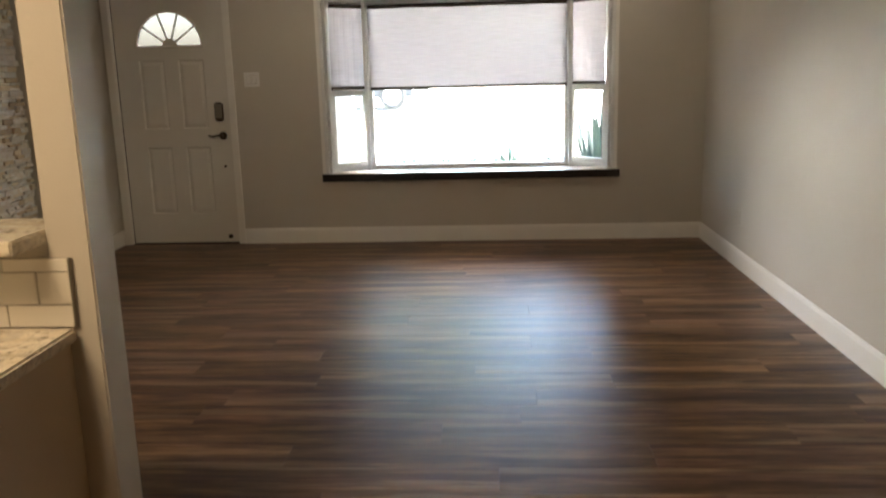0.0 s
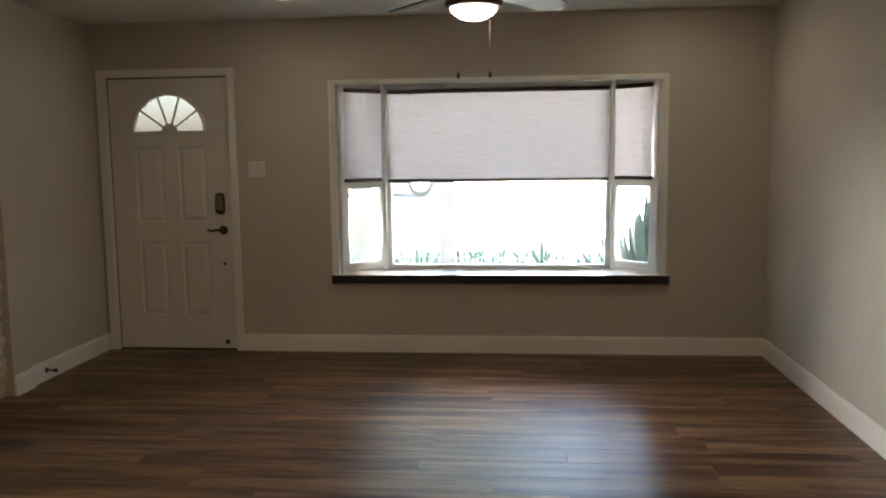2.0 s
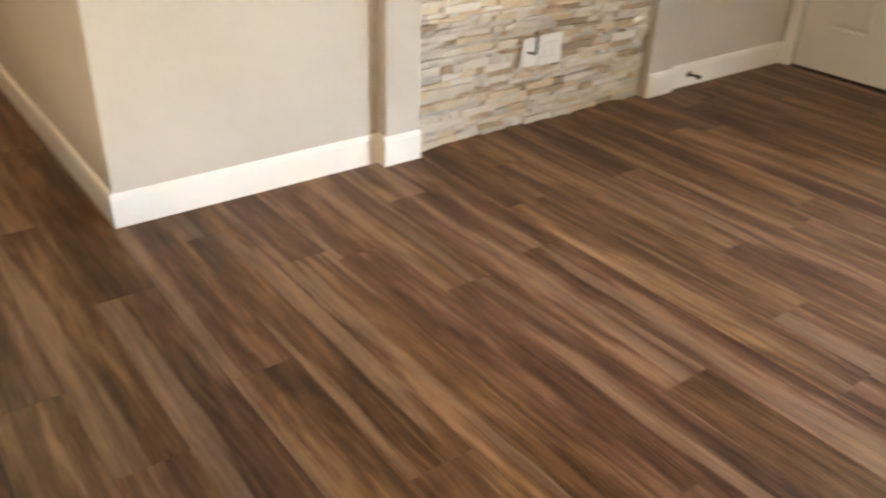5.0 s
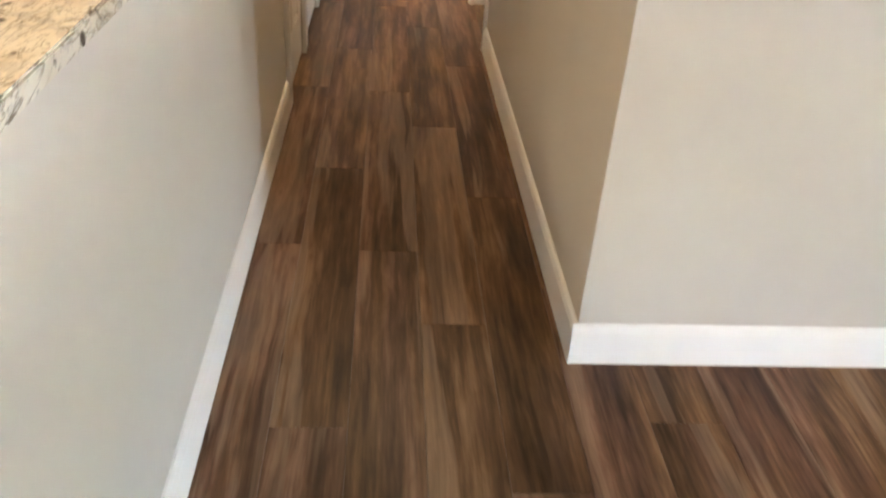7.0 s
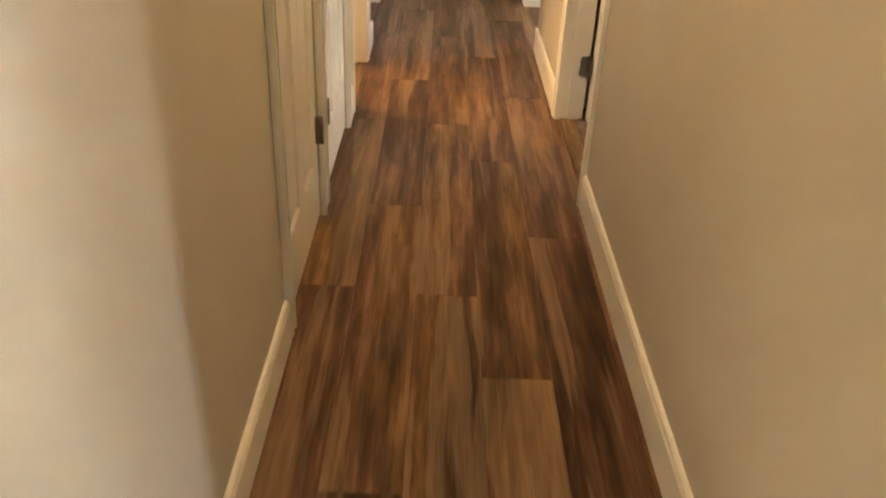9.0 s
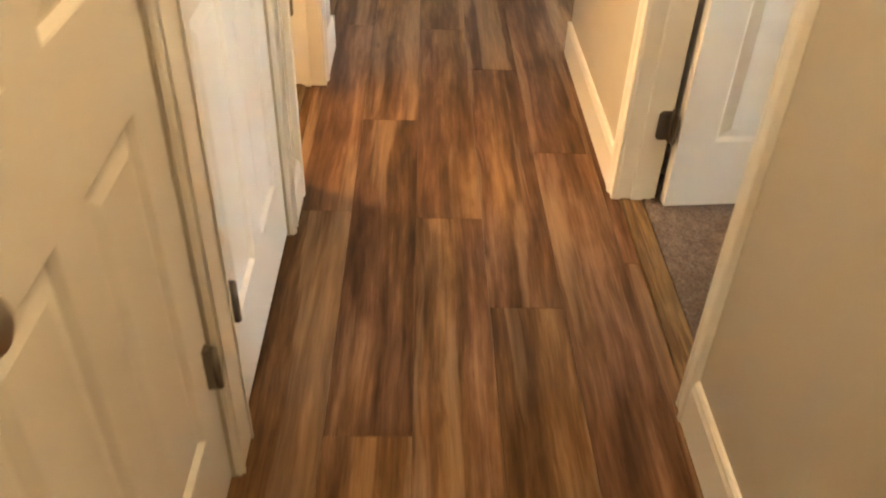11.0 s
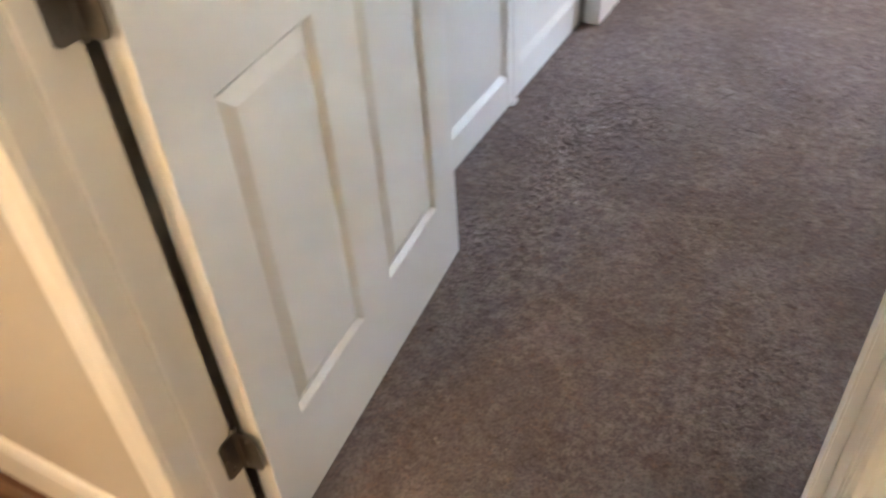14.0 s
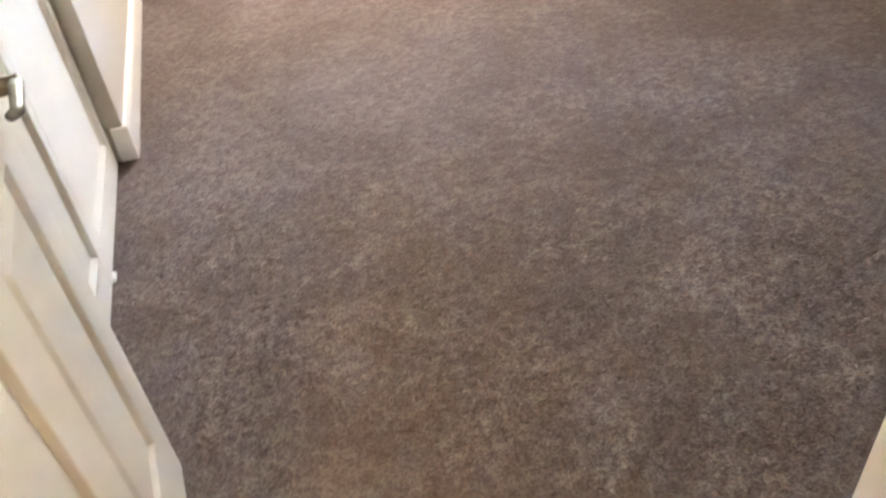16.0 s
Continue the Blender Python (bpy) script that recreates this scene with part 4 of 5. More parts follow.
# bedroom window, the daylight on the carpet comes from it
def bedroom_window():
    w = thing("window_2", pose(-2.6, 0.0, 1.0), "white framed bedroom window", "window", "", "structure")
    for lo, hi in (((-0.5, 0.04, 0), (-0.45, 0.12, 0.9)), ((0.45, 0.04, 0), (0.5, 0.12, 0.9)), ((-0.45, 0.04, 0), (0.45, 0.12, 0.05)), ((-0.45, 0.04, 0.85), (0.45, 0.12, 0.9)), ((-0.03, 0.05, 0.05), (0.03, 0.11, 0.85))):
        boxpart("window_frame", lo, hi, VINYLWHITE, w)
    for a, b in ((-0.45, -0.03), (0.03, 0.45)):
        g = boxpart("pane", (a, 0.078, 0.05), (b, 0.082, 0.85), GLASS, w, "", 0)
        g.visible_shadow = False


bedroom_window()


# ---------------------------------------------------------------- living room things
def wall_plate(name, m, label, category, rockers, kind, wide=0.0, high=0.116, plate=PLATE):
    """A cover plate, local y out of the wall; rockers: offsets along x."""
    p = thing(name, m, label, category)
    w = wide - 0.016 if wide else 0.035 * len(rockers) + 0.04
    bm = bmesh.new()
    box(bm, (-w / 2 - 0.008, 0, -high / 2), (w / 2 + 0.008, 0.006, high / 2), 0.002)
    part("cover_plate", bm, plate, p)
    for o in rockers:
        if kind == "switch":
            bm = bmesh.new()
            box(bm, (o - 0.0165, 0.006, -0.033), (o + 0.0165, 0.010, 0.033), 0.0015, pose(0, 0, 0, 3, 0, 0))
            part("rocker", bm, PLATE, p)
            # thin grey plate paints the shade round the rocker's edge
            boxpart("rocker_slot", (o - 0.0185, 0.0055, -0.0355), (o + 0.0185, 0.0066, 0.0355), GROUT, p, "grey plate painted as shadow gap round rocker", 0)
        else:
            for z in (-0.02, 0.02):
                bm = bmesh.new()
                lathe(bm, ((0.0165, 0.0), (0.0165, 0.0075), (0.0155, 0.0085)), 16, pose(o, 0, z, -90, 0, 0))
                f = part("socket", bm, plate, p)
                for sx in (-0.006, 0.006):
                    boxpart("slot", (o + sx - 0.001, 0.008, z - 0.004), (o + sx + 0.001, 0.0092, z + 0.005), BLACKGAP, f, "", 0)
    return p


wall_plate("light_switch", pose(1.2, 0.0, 1.366, 0, 0, 180), "white double rocker light switch by front door", "switch", (-0.023, 0.023), "switch")
wall_plate("wall_outlet", pose(EX, -1.0, 0.36, 0, 0, 90), "greige wall outlet above white baseboard", "outlet", (0.0,), "outlet", plate=WALL)


def door_stop():
    d = thing("door_stop", pose(WX + BT, -0.88, 0.068), "dark bronze door stop on baseboard", "door stop")
    bm = bmesh.new()
    lathe(bm, ((0.018, 0), (0.018, 0.004), (0.007, 0.008), (0.006, 0.055)), 14, pose(0, 0, 0, 0, 90, 0))
    part("rod", bm, BRONZE, d, "", True)
    bm = bmesh.new()
    lathe(bm, ((0.010, 0.055), (0.013, 0.058), (0.013, 0.072), (0.009, 0.076)), 14, pose(0, 0, 0, 0, 90, 0))
    part("rubber_tip", bm, RUBBER, d, "black rubber tip", True)


door_stop()


def can_light(x, y):
    c = thing("recessed_light", pose(x, y, CEIL), "lit round recessed ceiling light with white ring", "ceiling light", "recessed lights")
    bm = bmesh.new()
    lathe(bm, ((0.095, -0.001), (0.095, -0.004), (0.078, -0.009), (0.076, -0.003)), 28)
    part("trim_ring", bm, TRIM, c, "", True)
    bm = bmesh.new()
    lathe(bm, ((0.072, -0.0095), (0.072, -0.0105), (0.05, -0.0112)), 28)
    part("lens", bm, CANGLOW, c, "glowing frosted lens", True)


for cx, cy in ((1.67, -0.84), (4.06, -0.74)):
    can_light(cx, cy)


def flush_light(x, y, label):
    c = thing("ceiling_light", pose(x, y, CEIL), label, "ceiling light")
    bm = bmesh.new()
    lathe(bm, ((0.15, -0.0005), (0.15, -0.015), (0.14, -0.02)), 28)
    part("base_ring", bm, NICKEL, c, "", True)
    bm = bmesh.new()
    lathe(bm, ((0.135, -0.02), (0.13, -0.024), (0.11, -0.026)), 28)
    part("diffuser", bm, glow("warm_diffuser", (1.0, 0.78, 0.5), 0.1), c, "", True)


def ceiling_fan():
    z = 2.16
    f = thing("ceiling_fan", pose(2.94, -2.5, CEIL), "dark bronze five-blade ceiling fan with lit bowl", "ceiling fan")
    bm = bmesh.new()
    lathe(bm, ((0.07, 0.0), (0.068, -0.03), (0.03, -0.06), (0.014, -0.07)), 24)
    part("canopy", bm, BRONZE, f, "", True)
    bm = bmesh.new()
    lathe(bm, ((0.012, -0.05), (0.012, -0.16)), 12)
    part("downrod", bm, BRONZE, f, "", True)
    bm = bmesh.new()
    lathe(bm, ((0.03, -0.15), (0.09, -0.165), (0.115, -0.19), (0.12, -0.225), (0.11, -0.255), (0.075, -0.27), (0.06, -0.285)), 32)
    part("motor_housing", bm, BRONZE, f, "", True)
    bm = bmesh.new()
    lathe(bm, ((0.055, -0.28), (0.05, -0.30), (0.052, -0.335), (0.075, -0.345)), 28)
    sw = part("switch_cup", bm, BRONZE, f, "", True)
    for k in range(10):
        a = 2 * math.pi * k / 10
        bm = bmesh.new()
        tube(bm, [(0.056 * math.cos(a), 0.056 * math.sin(a), -0.30), (0.056 * math.cos(a), 0.056 * math.sin(a), -0.335)], 0.004, 6)
        part("rib", bm, NICKEL, sw)
    bm = bmesh.new()
    lathe(bm, ((0.06, -0.340), (0.108, -0.352), (0.117, -0.366), (0.119, -0.378), (0.112, -0.388), (0.098, -0.389)), 32)
    part("light_ring", bm, BRONZE, f, "", True)
    bm = bmesh.new()
    prof = [(0.098 * math.cos(a), -0.387 - 0.056 * math.sin(a)) for a in [i * math.pi / 2 / 8 for i in range(8)]] + [(0.004, -0.4435)]
    lathe(bm, prof, 32)
    part("glass_bowl", bm, BOWL, f, "glowing frosted glass bowl", True)
    for x, y, lo in ((-0.06, -0.06, -0.655), (0.065, -0.03, -0.65)):
        bm = bmesh.new()
        tube(bm, [(x, y, -0.345), (x * 1.02, y, -0.50), (x * 1.02, y, lo)], 0.0021, 5)
        ch = part("pull_chain", bm, NICKEL, f)
        bm = bmesh.new()
        lathe(bm, ((0.003, lo + 0.004), (0.006, lo - 0.004), (0.0065, lo - 0.018), (0.003, lo - 0.024)), 10, pose(x * 1.02, y, 0))
        part("chain_fob", bm, BRONZE, ch, "", True)
    for k in range(5):
        a = 127 + 72 * k
        m = pose(0, 0, -0.308, 0, 0, a)
        bm = bmesh.new()
        tube(bm, [m @ Vector(p) for p in ((0.07, 0, 0.02), (0.12, 0.0, 0.0), (0.16, 0.018, -0.004), (0.20, 0.0, 0.0))], 0.008, 8)
        tube(bm, [m @ Vector(p) for p in ((0.12, 0.0, 0.0), (0.16, -0.018, -0.004), (0.20, 0.0, 0.0))], 0.006, 8)
        iron = part("blade_iron", bm, BRONZE, f, "", True)
        bm = bmesh.new()
        outl = [(0.17, -0.045), (0.40, -0.062), (0.60, -0.066), (0.645, -0.052), (0.662, -0.02), (0.662, 0.02), (0.645, 0.052), (0.60, 0.066), (0.40, 0.062), (0.17, 0.045)]
        prism(bm, outl, -0.003, 0.003)
        mm = m @ pose(0, 0, 0, -12, 0, 0)
        for v in bm.verts:
            v.co = mm @ v.co
        part("blade", bm, BLADE, f)
        bm = bmesh.new()
        box(bm, (0.17, -0.025, -0.010), (0.25, 0.025, -0.0035), 0.004, mm)
        part("blade_plate", bm, BRONZE, iron)


ceiling_fan()
flush_light(-2.1, -4.45, "small warm flush ceiling light in hall")


# ---------------------------------------------------------------- kitchen bar
def bar_top():
    bm = bmesh.new()
    box(bm, (-0.044, -5.17, 1.059), (2.154, -4.885, 1.091), 0.004)
    return tagged(new("granite_bar_top", mesh_of("granite_bar_top", bm, GRANITE)), "polished cream and brown granite bar top on half wall", "counter top")


def counter():
    bm = bmesh.new()
    box(bm, (-0.044, -5.70, 0.838), (2.205, -5.049, 0.87), 0.006)
    tagged(new("granite_countertop", mesh_of("granite_countertop", bm, GRANITE)), "polished cream and brown granite kitchen countertop", "counter top")
    c = thing("base_cabinet", pose(0, 0, 0), "tan painted kitchen base cabinet with plain end panel", "cabinet")
    boxpart("body", (-0.043, -5.66, 0.1), (2.165, -5.042, 0.836), CABINET, c, "", 0.003)
    boxpart("end_panel", (2.166, -5.665, 0.0), (2.184, -5.042, 0.836), CABINET, c, "", 0.002)
    boxpart("toe_kick", (-0.043, -5.60, 0.0), (2.165, -5.042, 0.098), CABINET, c)
    for i in range(4):
        x0 = 0.02 + i * 0.535
        dd = boxpart("cabinet_door", (x0, -5.682, 0.12), (x0 + 0.51, -5.662, 0.82), CABINET, c, "", 0.004)
        boxpart("handle", (x0 + 0.45, -5.71, 0.6), (x0 + 0.46, -5.683, 0.72), NICKEL, dd, "", 0.003)


def backsplash():
    s = thing("backsplash", pose(0, 0, 0), "cream glazed subway tile strip above countertop", "tile", "", "structure")
    boxpart("grout_bed", (-0.044, -5.0445, 0.871), (2.203, -5.0405, 1.0295), GROUT, s, "", 0)
    boxpart("edge_trim", (2.2035, -5.0525, 0.871), (2.2085, -5.0405, 1.028), HINGE, s, "", 0.001)
    meshes = {}
    row = 0
    for z0, z1, off in ((0.8715, 0.9225, 0.0), (0.9245, 0.9975, 0.075), (0.9995, 1.0285, 0.0)):
        x = 2.2025
        first = True
        while x > -0.04:
            w = 0.15 if not (first and off) else 0.075
            w = min(w, x + 0.043)
            key = (round(w, 3), row)
            if key not in meshes:
                bm = bmesh.new()
                box(bm, (-w + 0.002, -0.006, 0), (0, 0, z1 - z0), 0.0012)
                meshes[key] = mesh_of("tile", bm, TILE)
            t1 = new("tile", meshes[key])
            t1.parent = s
            t1.location = (x, -5.045, z0)
            x -= w
            first = False
        row += 1


bar_top()
counter()
backsplash()


# ---------------------------------------------------------------- outside the window
def ground_z(y):
    return -0.1 + 0.04 * max(y, 0.0)


def ground_strip(name, y0, y1, material, label, lift=0.0, kind="structure", x0=-60, x1=60):
    bm = bmesh.new()
    prism(bm, [(x0, y0), (x1, y0), (x1, y1), (x0, y1)], 0, 1)
    for v in bm.verts:
        top = v.co.z > 0.5
        v.co.z = ground_z(v.co.y) + (lift if top else -0.4)
    return tagged(new(name, mesh_of(name, bm, material)), label, "ground", "", kind)


ground_strip("ground", 0.17, 5.2, SOIL, "gravel planting bed in front of house")
ground_strip("pavement", 5.2, 7.1, PAVING, "sunlit pale concrete sidewalk", 0.03)
ground_strip("kerb", 7.1, 7.25, PAVING, "pale concrete kerb", 0.05)
# the kerb's shadow, painted as a dark strip of ground
ground_strip("kerb_shadow_strip", 7.25, 7.42, UNDER, "dark strip painted as the kerb's shadow", -0.055)
ground_strip("road", 7.42, 17.0, ROAD, "sunlit pale asphalt street", -0.06)
ground_strip("ground_far", 17.0, 120.0, PAVING, "sunlit pale ground across the street", 0.03)
ground_strip("ground_behind", -60.0, 0.0, SOIL, "ground behind the house", -0.4)
bm = bmesh.new()
random.seed(7)
for i in range(500):
    x, y = random.uniform(-2, 8), random.uniform(0.6, 5.1)
    r = random.uniform(0.012, 0.04)
    bmesh.ops.create_icosphere(bm, subdivisions=1, radius=r, matrix=Matrix.Translation((x, y, ground_z(y) + r * 0.2)) @ Matrix.Diagonal((1, random.uniform(0.7, 1.2), 0.6, 1)))
tagged(new("gravel", mesh_of("gravel", bm, SOIL)), "loose grey-brown gravel stones", "gravel", "", "stuff")


def porch_post(x, y, w, label):
    p = thing("porch_post", pose(x, y, ground_z(y)), label, "post", "porch posts")
    boxpart("shaft", (-w / 2, -w / 2, 0), (w / 2, w / 2, 2.9), STUCCO, p, "", 0.006)
    boxpart("base", (-w / 2 - 0.03, -w / 2 - 0.03, 0), (w / 2 + 0.03, w / 2 + 0.03, 0.16), STUCCO, p, "", 0.006)


porch_post(2.43, 2.0, 0.145, "white porch post in front of bay window")
porch_post(1.60, 2.0, 0.20, "white stucco porch pier")
structure("porch_roof", [((-1.0, 0.17, 2.75), (6.0, 2.3, 2.9))], STUCCO, "white porch roof slab", "roof")


def agave(x, y, scale, leaves, seed, label):
    random.seed(seed)
    a = thing("agave", pose(x, y, ground_z(y) - 0.01), label, "plant", "agave plants")
    bm = bmesh.new()
    lathe(bm, ((0.05 * scale, 0.0), (0.06 * scale, 0.05 * scale), (0.02 * scale, 0.12 * scale)), 10)
    part("heart", bm, AGAVE, a)
    for i in range(leaves):
        yaw = 137.5 * i + random.uniform(-10, 10)
        lean = 8 + 68 * (1 - i / leaves) + random.uniform(-7, 7)
        L = scale * random.uniform(0.75, 1.05)
        wd = 0.044 * scale
        m = pose(0, 0, 0.04 * scale, 0, 0, yaw) @ pose(0, 0, 0, 0, lean, 0)
        bm = bmesh.new()
        rows = []
        for k in range(8):
            u = k / 7
            half = wd * (0.75 + 0.9 * u) * (1 - u) ** 0.8 if k < 7 else 0.0015
            curl = 0.10 * scale * u * u
            th = 0.012 * scale * (1 - u) + 0.001
            rows.append([bm.verts.new(m @ Vector(c)) for c in ((-curl + 0.35 * half, -half, L * u), (-curl, 0, L * u), (-curl + 0.35 * half, half, L * u), (-curl + th + 0.35 * half * 0.6, 0, L * u))])
        for p, q in zip(rows, rows[1:]):
            for j in range(4):
                bm.faces.new((p[j], p[(j + 1) % 4], q[(j + 1) % 4], q[j]))
        bm.faces.new(rows[0])
        bm.faces.new(rows[-1])
        part("leaf", bm, AGAVE, a)


agave(4.27, 1.5, 1.16, 80, 1, "large blue-green agave beside bay window")
agave(3.40, 3.9, 0.62, 16, 2, "small blue-green agave in gravel")
agave(3.98, 2.4, 0.66, 20, 5, "small spreading agave in gravel")
agave(2.02, 3.0, 0.62, 18, 3, "blue-green agave beside porch post")
agave(1.66, 1.6, 0.45, 16, 4, "blue-green agave by porch pier")


def groundcover():
    """Low grey-green tufts in the bed by the sidewalk, thinner towards the drive."""
    rng = random.Random(17)
    verts, faces = [], []
    for i in range(1300):
        x = rng.uniform(-0.5, 2.9) if rng.random() < 0.75 else rng.uniform(2.9, 5.4)
        y = rng.uniform(3.3, 5.1)
        z = ground_z(y)
        for k in range(9):
            a, lean = rng.uniform(0, 6.28), rng.uniform(0.2, 1.1)
            L = rng.uniform(0.05, 0.13)
            d = Vector((math.cos(a) * math.sin(lean), math.sin(a) * math.sin(lean), math.cos(lean)))
            side = Vector((-math.sin(a), math.cos(a), 0)) * 0.010
            c = Vector((x + rng.uniform(-0.05, 0.05), y + rng.uniform(-0.05, 0.05), z - 0.005))
            i0 = len(verts)
            verts.extend(tuple(v) for v in (c - side, c + side, c + d * L * 0.6 + side * 1.2, c + d * L, c + d * L * 0.6 - side * 1.2))
            faces.append(tuple(range(i0, i0 + 5)))
    me = bpy.data.meshes.new("groundcover")
    me.from_pydata(verts, [], faces)
    me.materials.append(AGAVE)
    tagged(new("groundcover", me), "low grey-green groundcover tufts in planting bed", "plant", "", "stuff")


groundcover()


def parked_car():
    y, x = 14.0, -1.05
    z = 0.44
    c = thing("parked_car", pose(x, y, z), "dark grey car parked across the street", "car")
    bm = bmesh.new()
    side = [(-2.3, 0.28), (-2.25, 0.75), (-1.5, 0.95), (-1.0, 1.45), (0.7, 1.48), (1.25, 1.0), (2.2, 0.82), (2.3, 0.3)]
    lo = [bm.verts.new((px, 0.0, pz)) for px, pz in side]
    hi = [bm.verts.new((px, 1.75, pz)) for px, pz in side]
    bm.faces.new(lo)
    bm.faces.new(hi[::-1])
    k = len(side)
    for i in range(k):
        bm.faces.new((lo[i], lo[(i + 1) % k], hi[(i + 1) % k], hi[i]))
    bmesh.ops.bevel(bm, geom=bm.edges[:], offset=0.05, segments=2, affect="EDGES")
    part("body", bm, CARPAINT, c)
    bm = bmesh.new()
    box(bm, (-0.95, -0.006, 0.98), (0.1, 0.0, 1.36), 0.002)
    part("side_window", bm, BLACKGAP, c)
    for wx in (-1.45, 1.78):
        bm = bmesh.new()
        lathe(bm, ((0.30, -0.10), (0.335, -0.08), (0.345, 0.0), (0.335, 0.08), (0.30, 0.10)), 32, pose(wx, 0.06, 0.345, 90, 0, 0))
        wheel = part("wheel", bm, RUBBER, c)
        bm = bmesh.new()
        lathe(bm, ((0.225, 0.10), (0.225, 0.112), (0.20, 0.106)), 28, pose(wx, 0.06, 0.345, 90, 0, 0))
        part("rim", bm, ALLOY, wheel)
        for k in range(5):
            bm = bmesh.new()
            box(bm, (0.02, -0.035, 0.106), (0.215, 0.035, 0.122), 0.004, pose(wx, 0.06, 0.345, 90, 0, 0) @ pose(0, 0, 0, 0, 0, 72 * k + 18))
            part("spoke", bm, ALLOY, wheel)


parked_car()


# unseen tree, added to block sky and narrow the window's reflection on the floor
def sky_block_tree(x, y, height, spread, seed):
    random.seed(seed)
    t1 = thing("sky_block_tree", pose(x, y, ground_z(y)), "unseen leafy tree added to block sky from the floor reflection", "tree")
    bm = bmesh.new()
    tube(bm, [(0, 0, -0.1), (0.05, 0, height * 0.18), (-0.05, 0.05, height * 0.36), (0.05, 0, height * 0.55)], [0.24, 0.19, 0.15, 0.08], 10)
    for k in range(7):
        a = 2.4 * k
        r = spread * 0.55
        tube(bm, [(0, 0, height * (0.26 + 0.03 * k)), (r * 0.5 * math.cos(a), r * 0.5 * math.sin(a), height * (0.42 + 0.03 * k)), (r * math.cos(a), r * math.sin(a), height * (0.52 + 0.045 * k))], [0.10, 0.06, 0.02], 7)
    part("trunk", bm, BARK, t1)
    verts, faces = [], []
    blobs = [(random.uniform(-0.62, 0.62) * spread, random.uniform(-0.62, 0.62) * spread, height * random.uniform(0.40, 0.92), random.uniform(0.22, 0.42) * spread) for k in range(26)]
    for bx, by, bz, br in blobs:
        for k in range(170):
            d = Vector((random.gauss(0, 1), random.gauss(0, 1), random.gauss(0, 0.8))).normalized() * br * random.uniform(0.55, 1.0)
            c = Vector((bx, by, bz)) + d
            u = Vector((random.gauss(0, 1), random.gauss(0, 1), random.gauss(0, 1))).normalized()
            w = u.orthogonal().normalized()
            L, W = random.uniform(0.16, 0.30), random.uniform(0.08, 0.14)
            i0 = len(verts)
            verts += [tuple(c - u * L), tuple(c + w * W), tuple(c + u * L), tuple(c - w * W)]
            faces.append((i0, i0 + 1, i0 + 2, i0 + 3))
    me = bpy.data.meshes.new("crown")
    me.from_pydata(verts, [], faces)
    me.materials.append(LEAF)
    ob = new("crown", me)
    ob.parent = t1


sky_block_tree(-0.6, 20.5, 14.0, 5.2, 21)

# ---------------------------------------------------------------- carpet pile
def carpet_pile():
    """A dense sheet of tufts: every point is pushed up and aside, with trodden hollows on a larger scale."""
    rng = np.random.default_rng(3)
    step = 0.0062
    xs = np.arange(BX - 0.06, -0.72, step)
    ys = np.arange(-3.905, -0.005, step)
    gx, gy = np.meshgrid(xs, ys)
    h, w = gx.shape
    nap = np.sin(gx * 21 + 3 * np.sin(gy * 9)) + np.sin(gy * 26 + 2.4 * np.sin(gx * 13)) + np.sin((gx + gy) * 47 + 2 * np.sin((gx - gy) * 17))
    z = 0.0085 + 0.0005 * nap + rng.normal(0, 0.0014, gx.shape)
    gx = gx + rng.normal(0, 0.0019, gx.shape)
    gy = gy + rng.normal(0, 0.0019, gx.shape)
    v = np.stack([gx, gy, z], -1).reshape(-1, 3)
    idx = np.arange(h * w).reshape(h, w)
    f = np.stack([idx[:-1, :-1], idx[:-1, 1:], idx[1:, 1:], idx[1:, :-1]], -1)
    cx, cy = gx[:-1, :-1], gy[:-1, :-1]
    keep = (cy > -3.866) | ((cx > FAR + 0.001) & (cx < NEAR - 0.006))
    keep &= (cx > BX + 0.012) | ((cy > CY0) & (cy < CY1 - 0.014))
    f = f[keep]
    used = np.unique(f)
    at = np.full(h * w, -1)
    at[used] = np.arange(len(used))
    me = bpy.data.meshes.new("carpet_pile")
    me.from_pydata(v[used].tolist(), [], at[f].tolist())
    for p in me.polygons:
        p.use_smooth = True
    me.materials.append(TUFT)
    tagged(new("carpet_pile", me), "matted taupe-brown cut pile carpet", "carpet", "", "stuff")


carpet_pile()


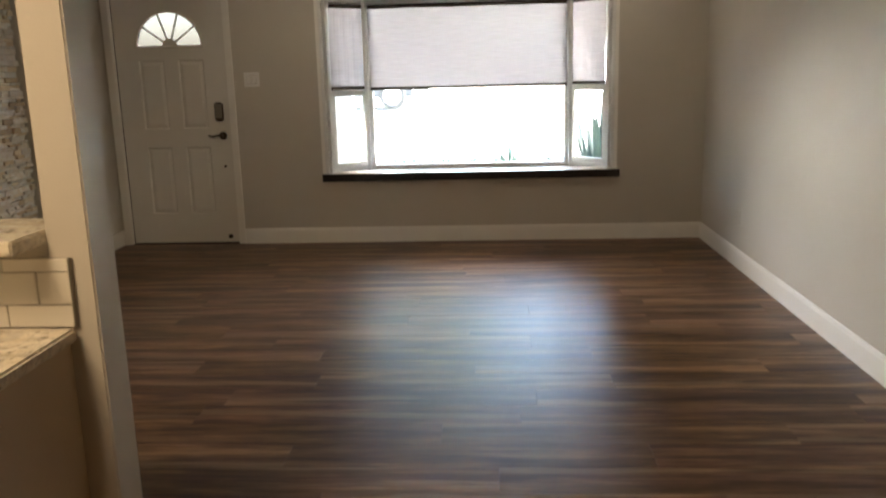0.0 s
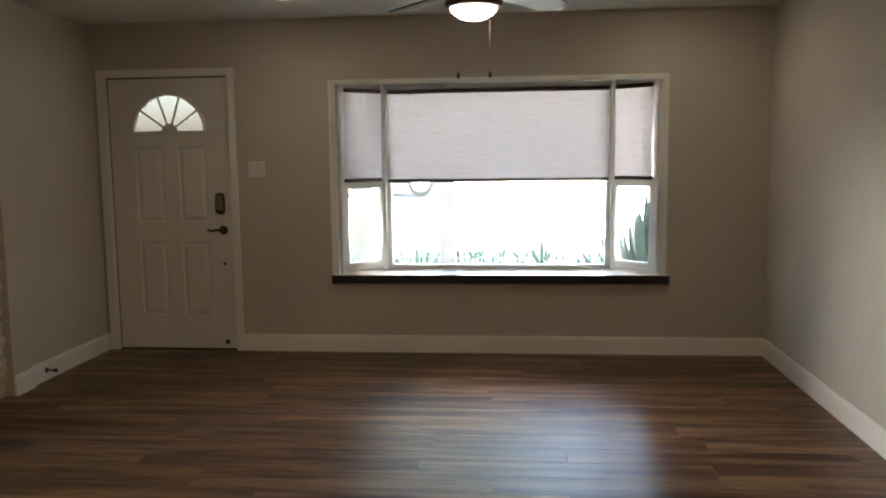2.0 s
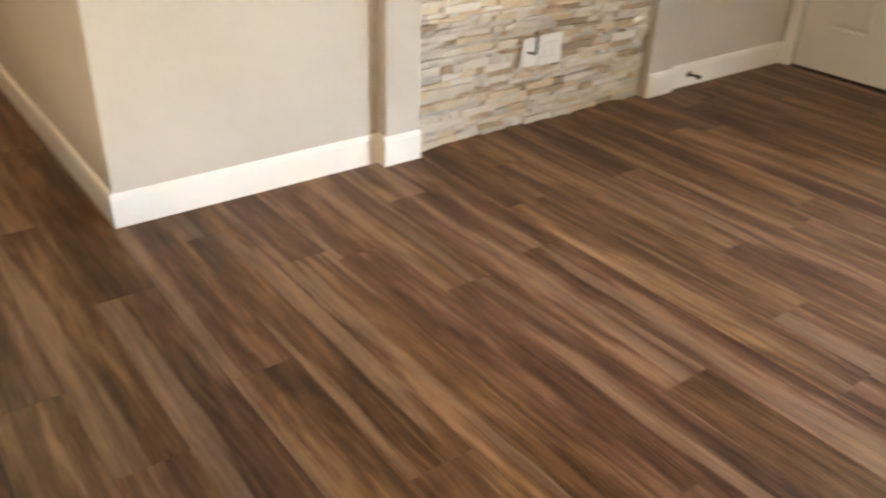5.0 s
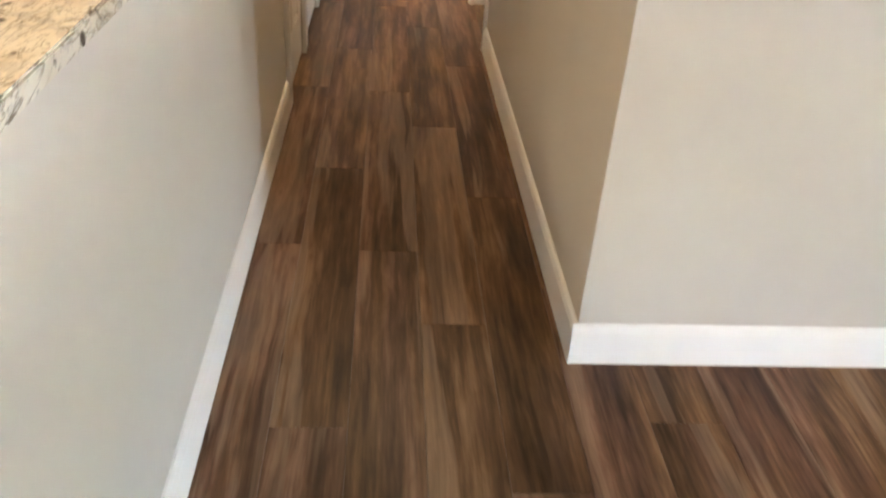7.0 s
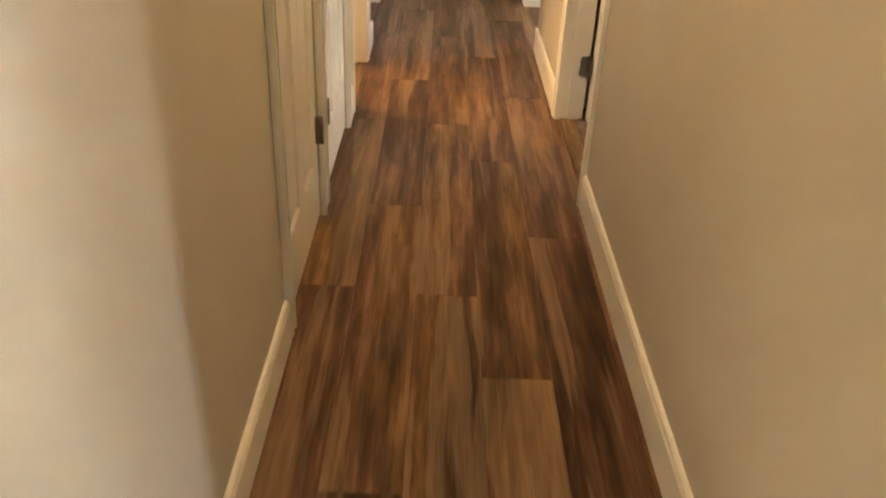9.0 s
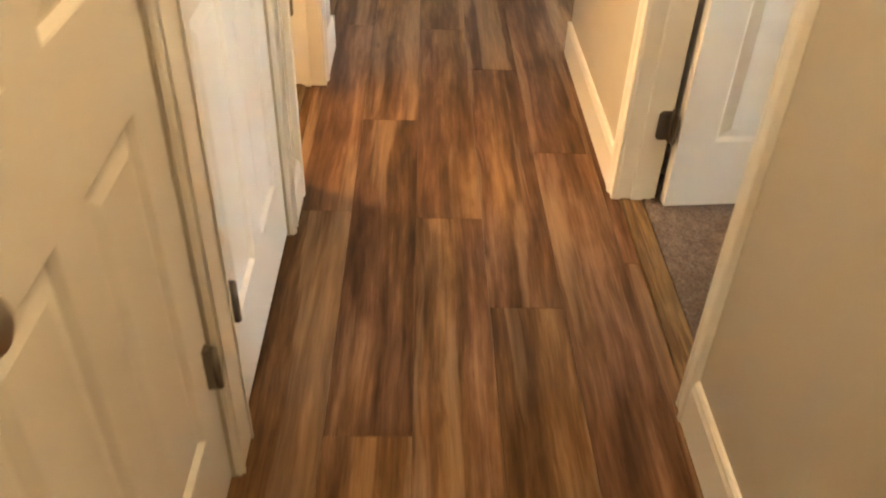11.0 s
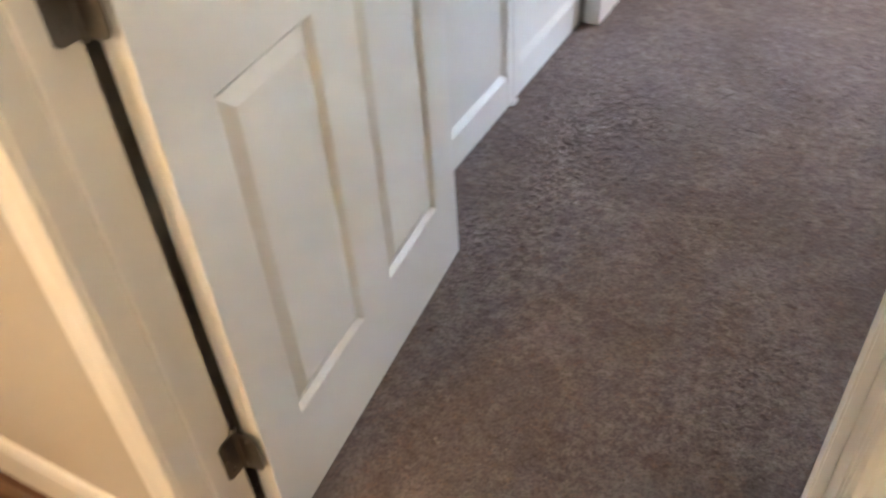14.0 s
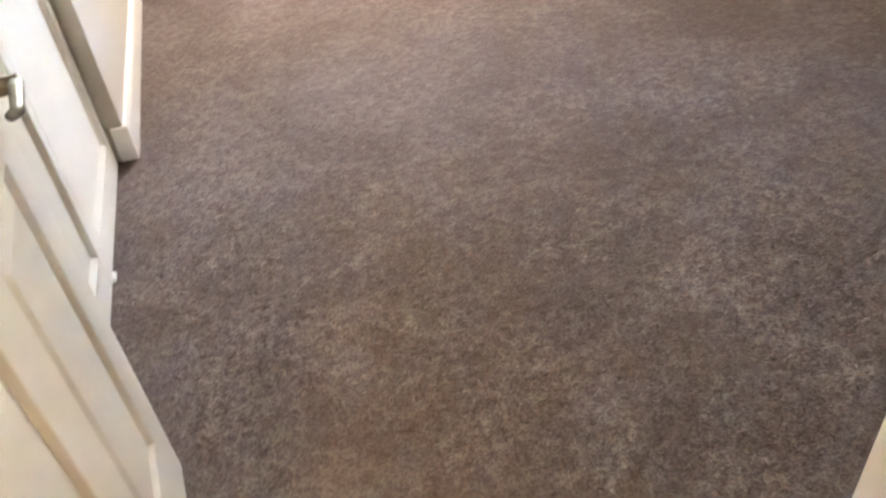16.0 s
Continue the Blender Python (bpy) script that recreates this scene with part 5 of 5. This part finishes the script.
# ---------------------------------------------------------------- ledge stone
def stone_panel():
    p = thing("stone_panel", pose(-0.075, -1.98, 0), "cream, tan and grey stacked ledge stone wall panel", "stone wall", "", "structure")
    boxpart("backing", (0.0005, -0.733, 0.0), (0.012, 0.733, CEIL), MORTAR, p, "", 0)
    random.seed(11)
    shapes = []
    for i in range(14):
        bm = bmesh.new()
        box(bm, (0, -0.5, 0), (1, 0.5, 1))
        r = random.Random(i)
        bmesh.ops.subdivide_edges(bm, edges=[e for e in bm.edges if abs(e.verts[0].co.y - e.verts[1].co.y) > 0.5], cuts=2)
        for v in bm.verts:
            if v.co.x > 0.5:
                v.co.x += r.uniform(-0.28, 0.18)
            v.co.y += r.uniform(-0.006, 0.006)
            v.co.z += r.uniform(-0.05, 0.05)
        shapes.append(mesh_of("stone", bm, LEDGE))
    upper = bmesh.new()
    z, count = 0.002, 0
    row = 0
    while z < CEIL - 0.012:
        h = random.choice((0.017, 0.022, 0.026, 0.032, 0.038))
        h = min(h, CEIL - z - 0.002)
        y = -0.732
        while y < 0.731:
            L = random.choice((0.04, 0.06, 0.08, 0.11, 0.14, 0.19))
            if 0.731 - (y + L) < 0.05:
                L = 0.731 - y
            depth = random.uniform(0.016, 0.046)
            if count < 300:
                s = new("stone", random.choice(shapes))
                s.parent = p
                s.location = (0.011, y + L / 2, z)
                s.scale = (depth, L - 0.003, h - 0.0025)
                count += 1
            else:
                m = Matrix.Translation((0.011, y + L / 2, z)) @ Matrix.Diagonal((depth, L - 0.003, h - 0.0025, 1))
                k0 = len(upper.verts)
                box(upper, (0, -0.5, 0), (1, 0.5, 1), 0, m)
                upper.verts.ensure_lookup_table()
                for v in upper.verts[k0:]:
                    if v.co.x > 0.02:
                        v.co.x += random.uniform(-0.006, 0.005)
            y += L
        z += h
        row += 1
    u = part("upper_stones", upper, LEDGE_ALL, p)
    u["kind"] = "stuff"


stone_panel()
wall_plate("wall_outlet", pose(-0.0075, -1.962, 0.363, 0, 0, -90), "white double cover plate on ledge stone", "outlet", (-0.023, 0.023), "switch", 0.145, 0.142)
wall_plate("cable_outlet", pose(-0.0085, -2.088, 0.363, 0, 0, -90), "white cable plate with short black cable on ledge stone", "outlet", (), "switch", 0.10, 0.132)
bm = bmesh.new()
tube(bm, [(-0.012, -2.058, 0.45), (0.003, -2.057, 0.43), (0.008, -2.058, 0.385), (0.007, -2.066, 0.352), (0.003, -2.092, 0.362), (-0.003, -2.104, 0.366)], 0.0048, 8)
tagged(new("cable", mesh_of("cable", bm, RUBBER, True)), "short black cable hanging from wall plate", "cable")


# ---------------------------------------------------------------- floor planks
PW, PL, SEAM = 0.187, 1.365, -4.391
JOINTS = {-3: -0.60, -2: -2.51, -1: -1.935, 0: -2.92, 1: -2.31, 2: 0.99, 3: 1.56, 4: 1.88, 5: 0.59, 6: 0.95, 7: 3.05, 8: 2.264, 9: 1.97, 12: 1.985}


def planks():
    floor = bpy.data.objects["floor"]
    shapes = {}
    random.seed(5)

    def lay(x0, x1, y0, y1):
        key = (round(x1 - x0, 2), round(y1 - y0, 3))
        if key not in shapes:
            bm = bmesh.new()
            L, W = x1 - x0, y1 - y0
            g = 0.0003
            e = 0.0009
            lo = [bm.verts.new(c) for c in ((g, g, -0.0065), (L - g, g, -0.0065), (L - g, W - g, -0.0065), (g, W - g, -0.0065))]
            mid = [bm.verts.new((v.co.x, v.co.y, -0.0007)) for v in lo]
            top = [bm.verts.new(c) for c in ((g + e, g + e, 0), (L - g - e, g + e, 0), (L - g - e, W - g - e, 0), (g + e, W - g - e, 0))]
            for a, b in ((lo, mid), (mid, top)):
                for i in range(4):
                    bm.faces.new((a[i], a[(i + 1) % 4], b[(i + 1) % 4], b[i]))
            bm.faces.new(top)
            shapes[key] = mesh_of("plank", bm, WOOD)
        ob = new("plank", shapes[key])
        ob.parent = floor
        ob.location = (x0, y0, 0)

    k0 = math.floor((-9.1 - SEAM) / PW)
    for k in range(k0, 24):
        y0, y1 = SEAM + PW * k, SEAM + PW * (k + 1)
        y0, y1 = max(y0, -9.1), min(y1, 0.0)
        if y1 - y0 < 0.02:
            continue
        if y0 > -3.95:
            xa, xb = -0.075, EX
        elif y0 > -5.05:
            xa, xb = -5.73, EX
        else:
            xa, xb = -0.045, EX
        j = JOINTS.get(k, random.uniform(0, PL))
        j -= math.ceil((j - xa) / PL) * PL
        x = j
        while x < xb - 0.01:
            a, b = max(x, xa), min(x + PL, xb)
            if b - a > 0.01:
                lay(a, b, y0, y1)
            x += PL
    lay(-4.119, -3.461, -4.9865, -4.9522)
    # side passages at the end of the hall
    for k in range(-12, 10):
        y0 = SEAM + PW * k
        if -4.96 < y0 < -4.1:
            continue
        if y0 < -4.2 and y0 > -6.6 and y0 + PW < -4.94:
            lay(-5.39, -4.47, y0, y0 + PW)
        if y0 > -4.0 and y0 + PW < -2.5:
            lay(-5.445, -4.46, y0, y0 + PW)


planks()
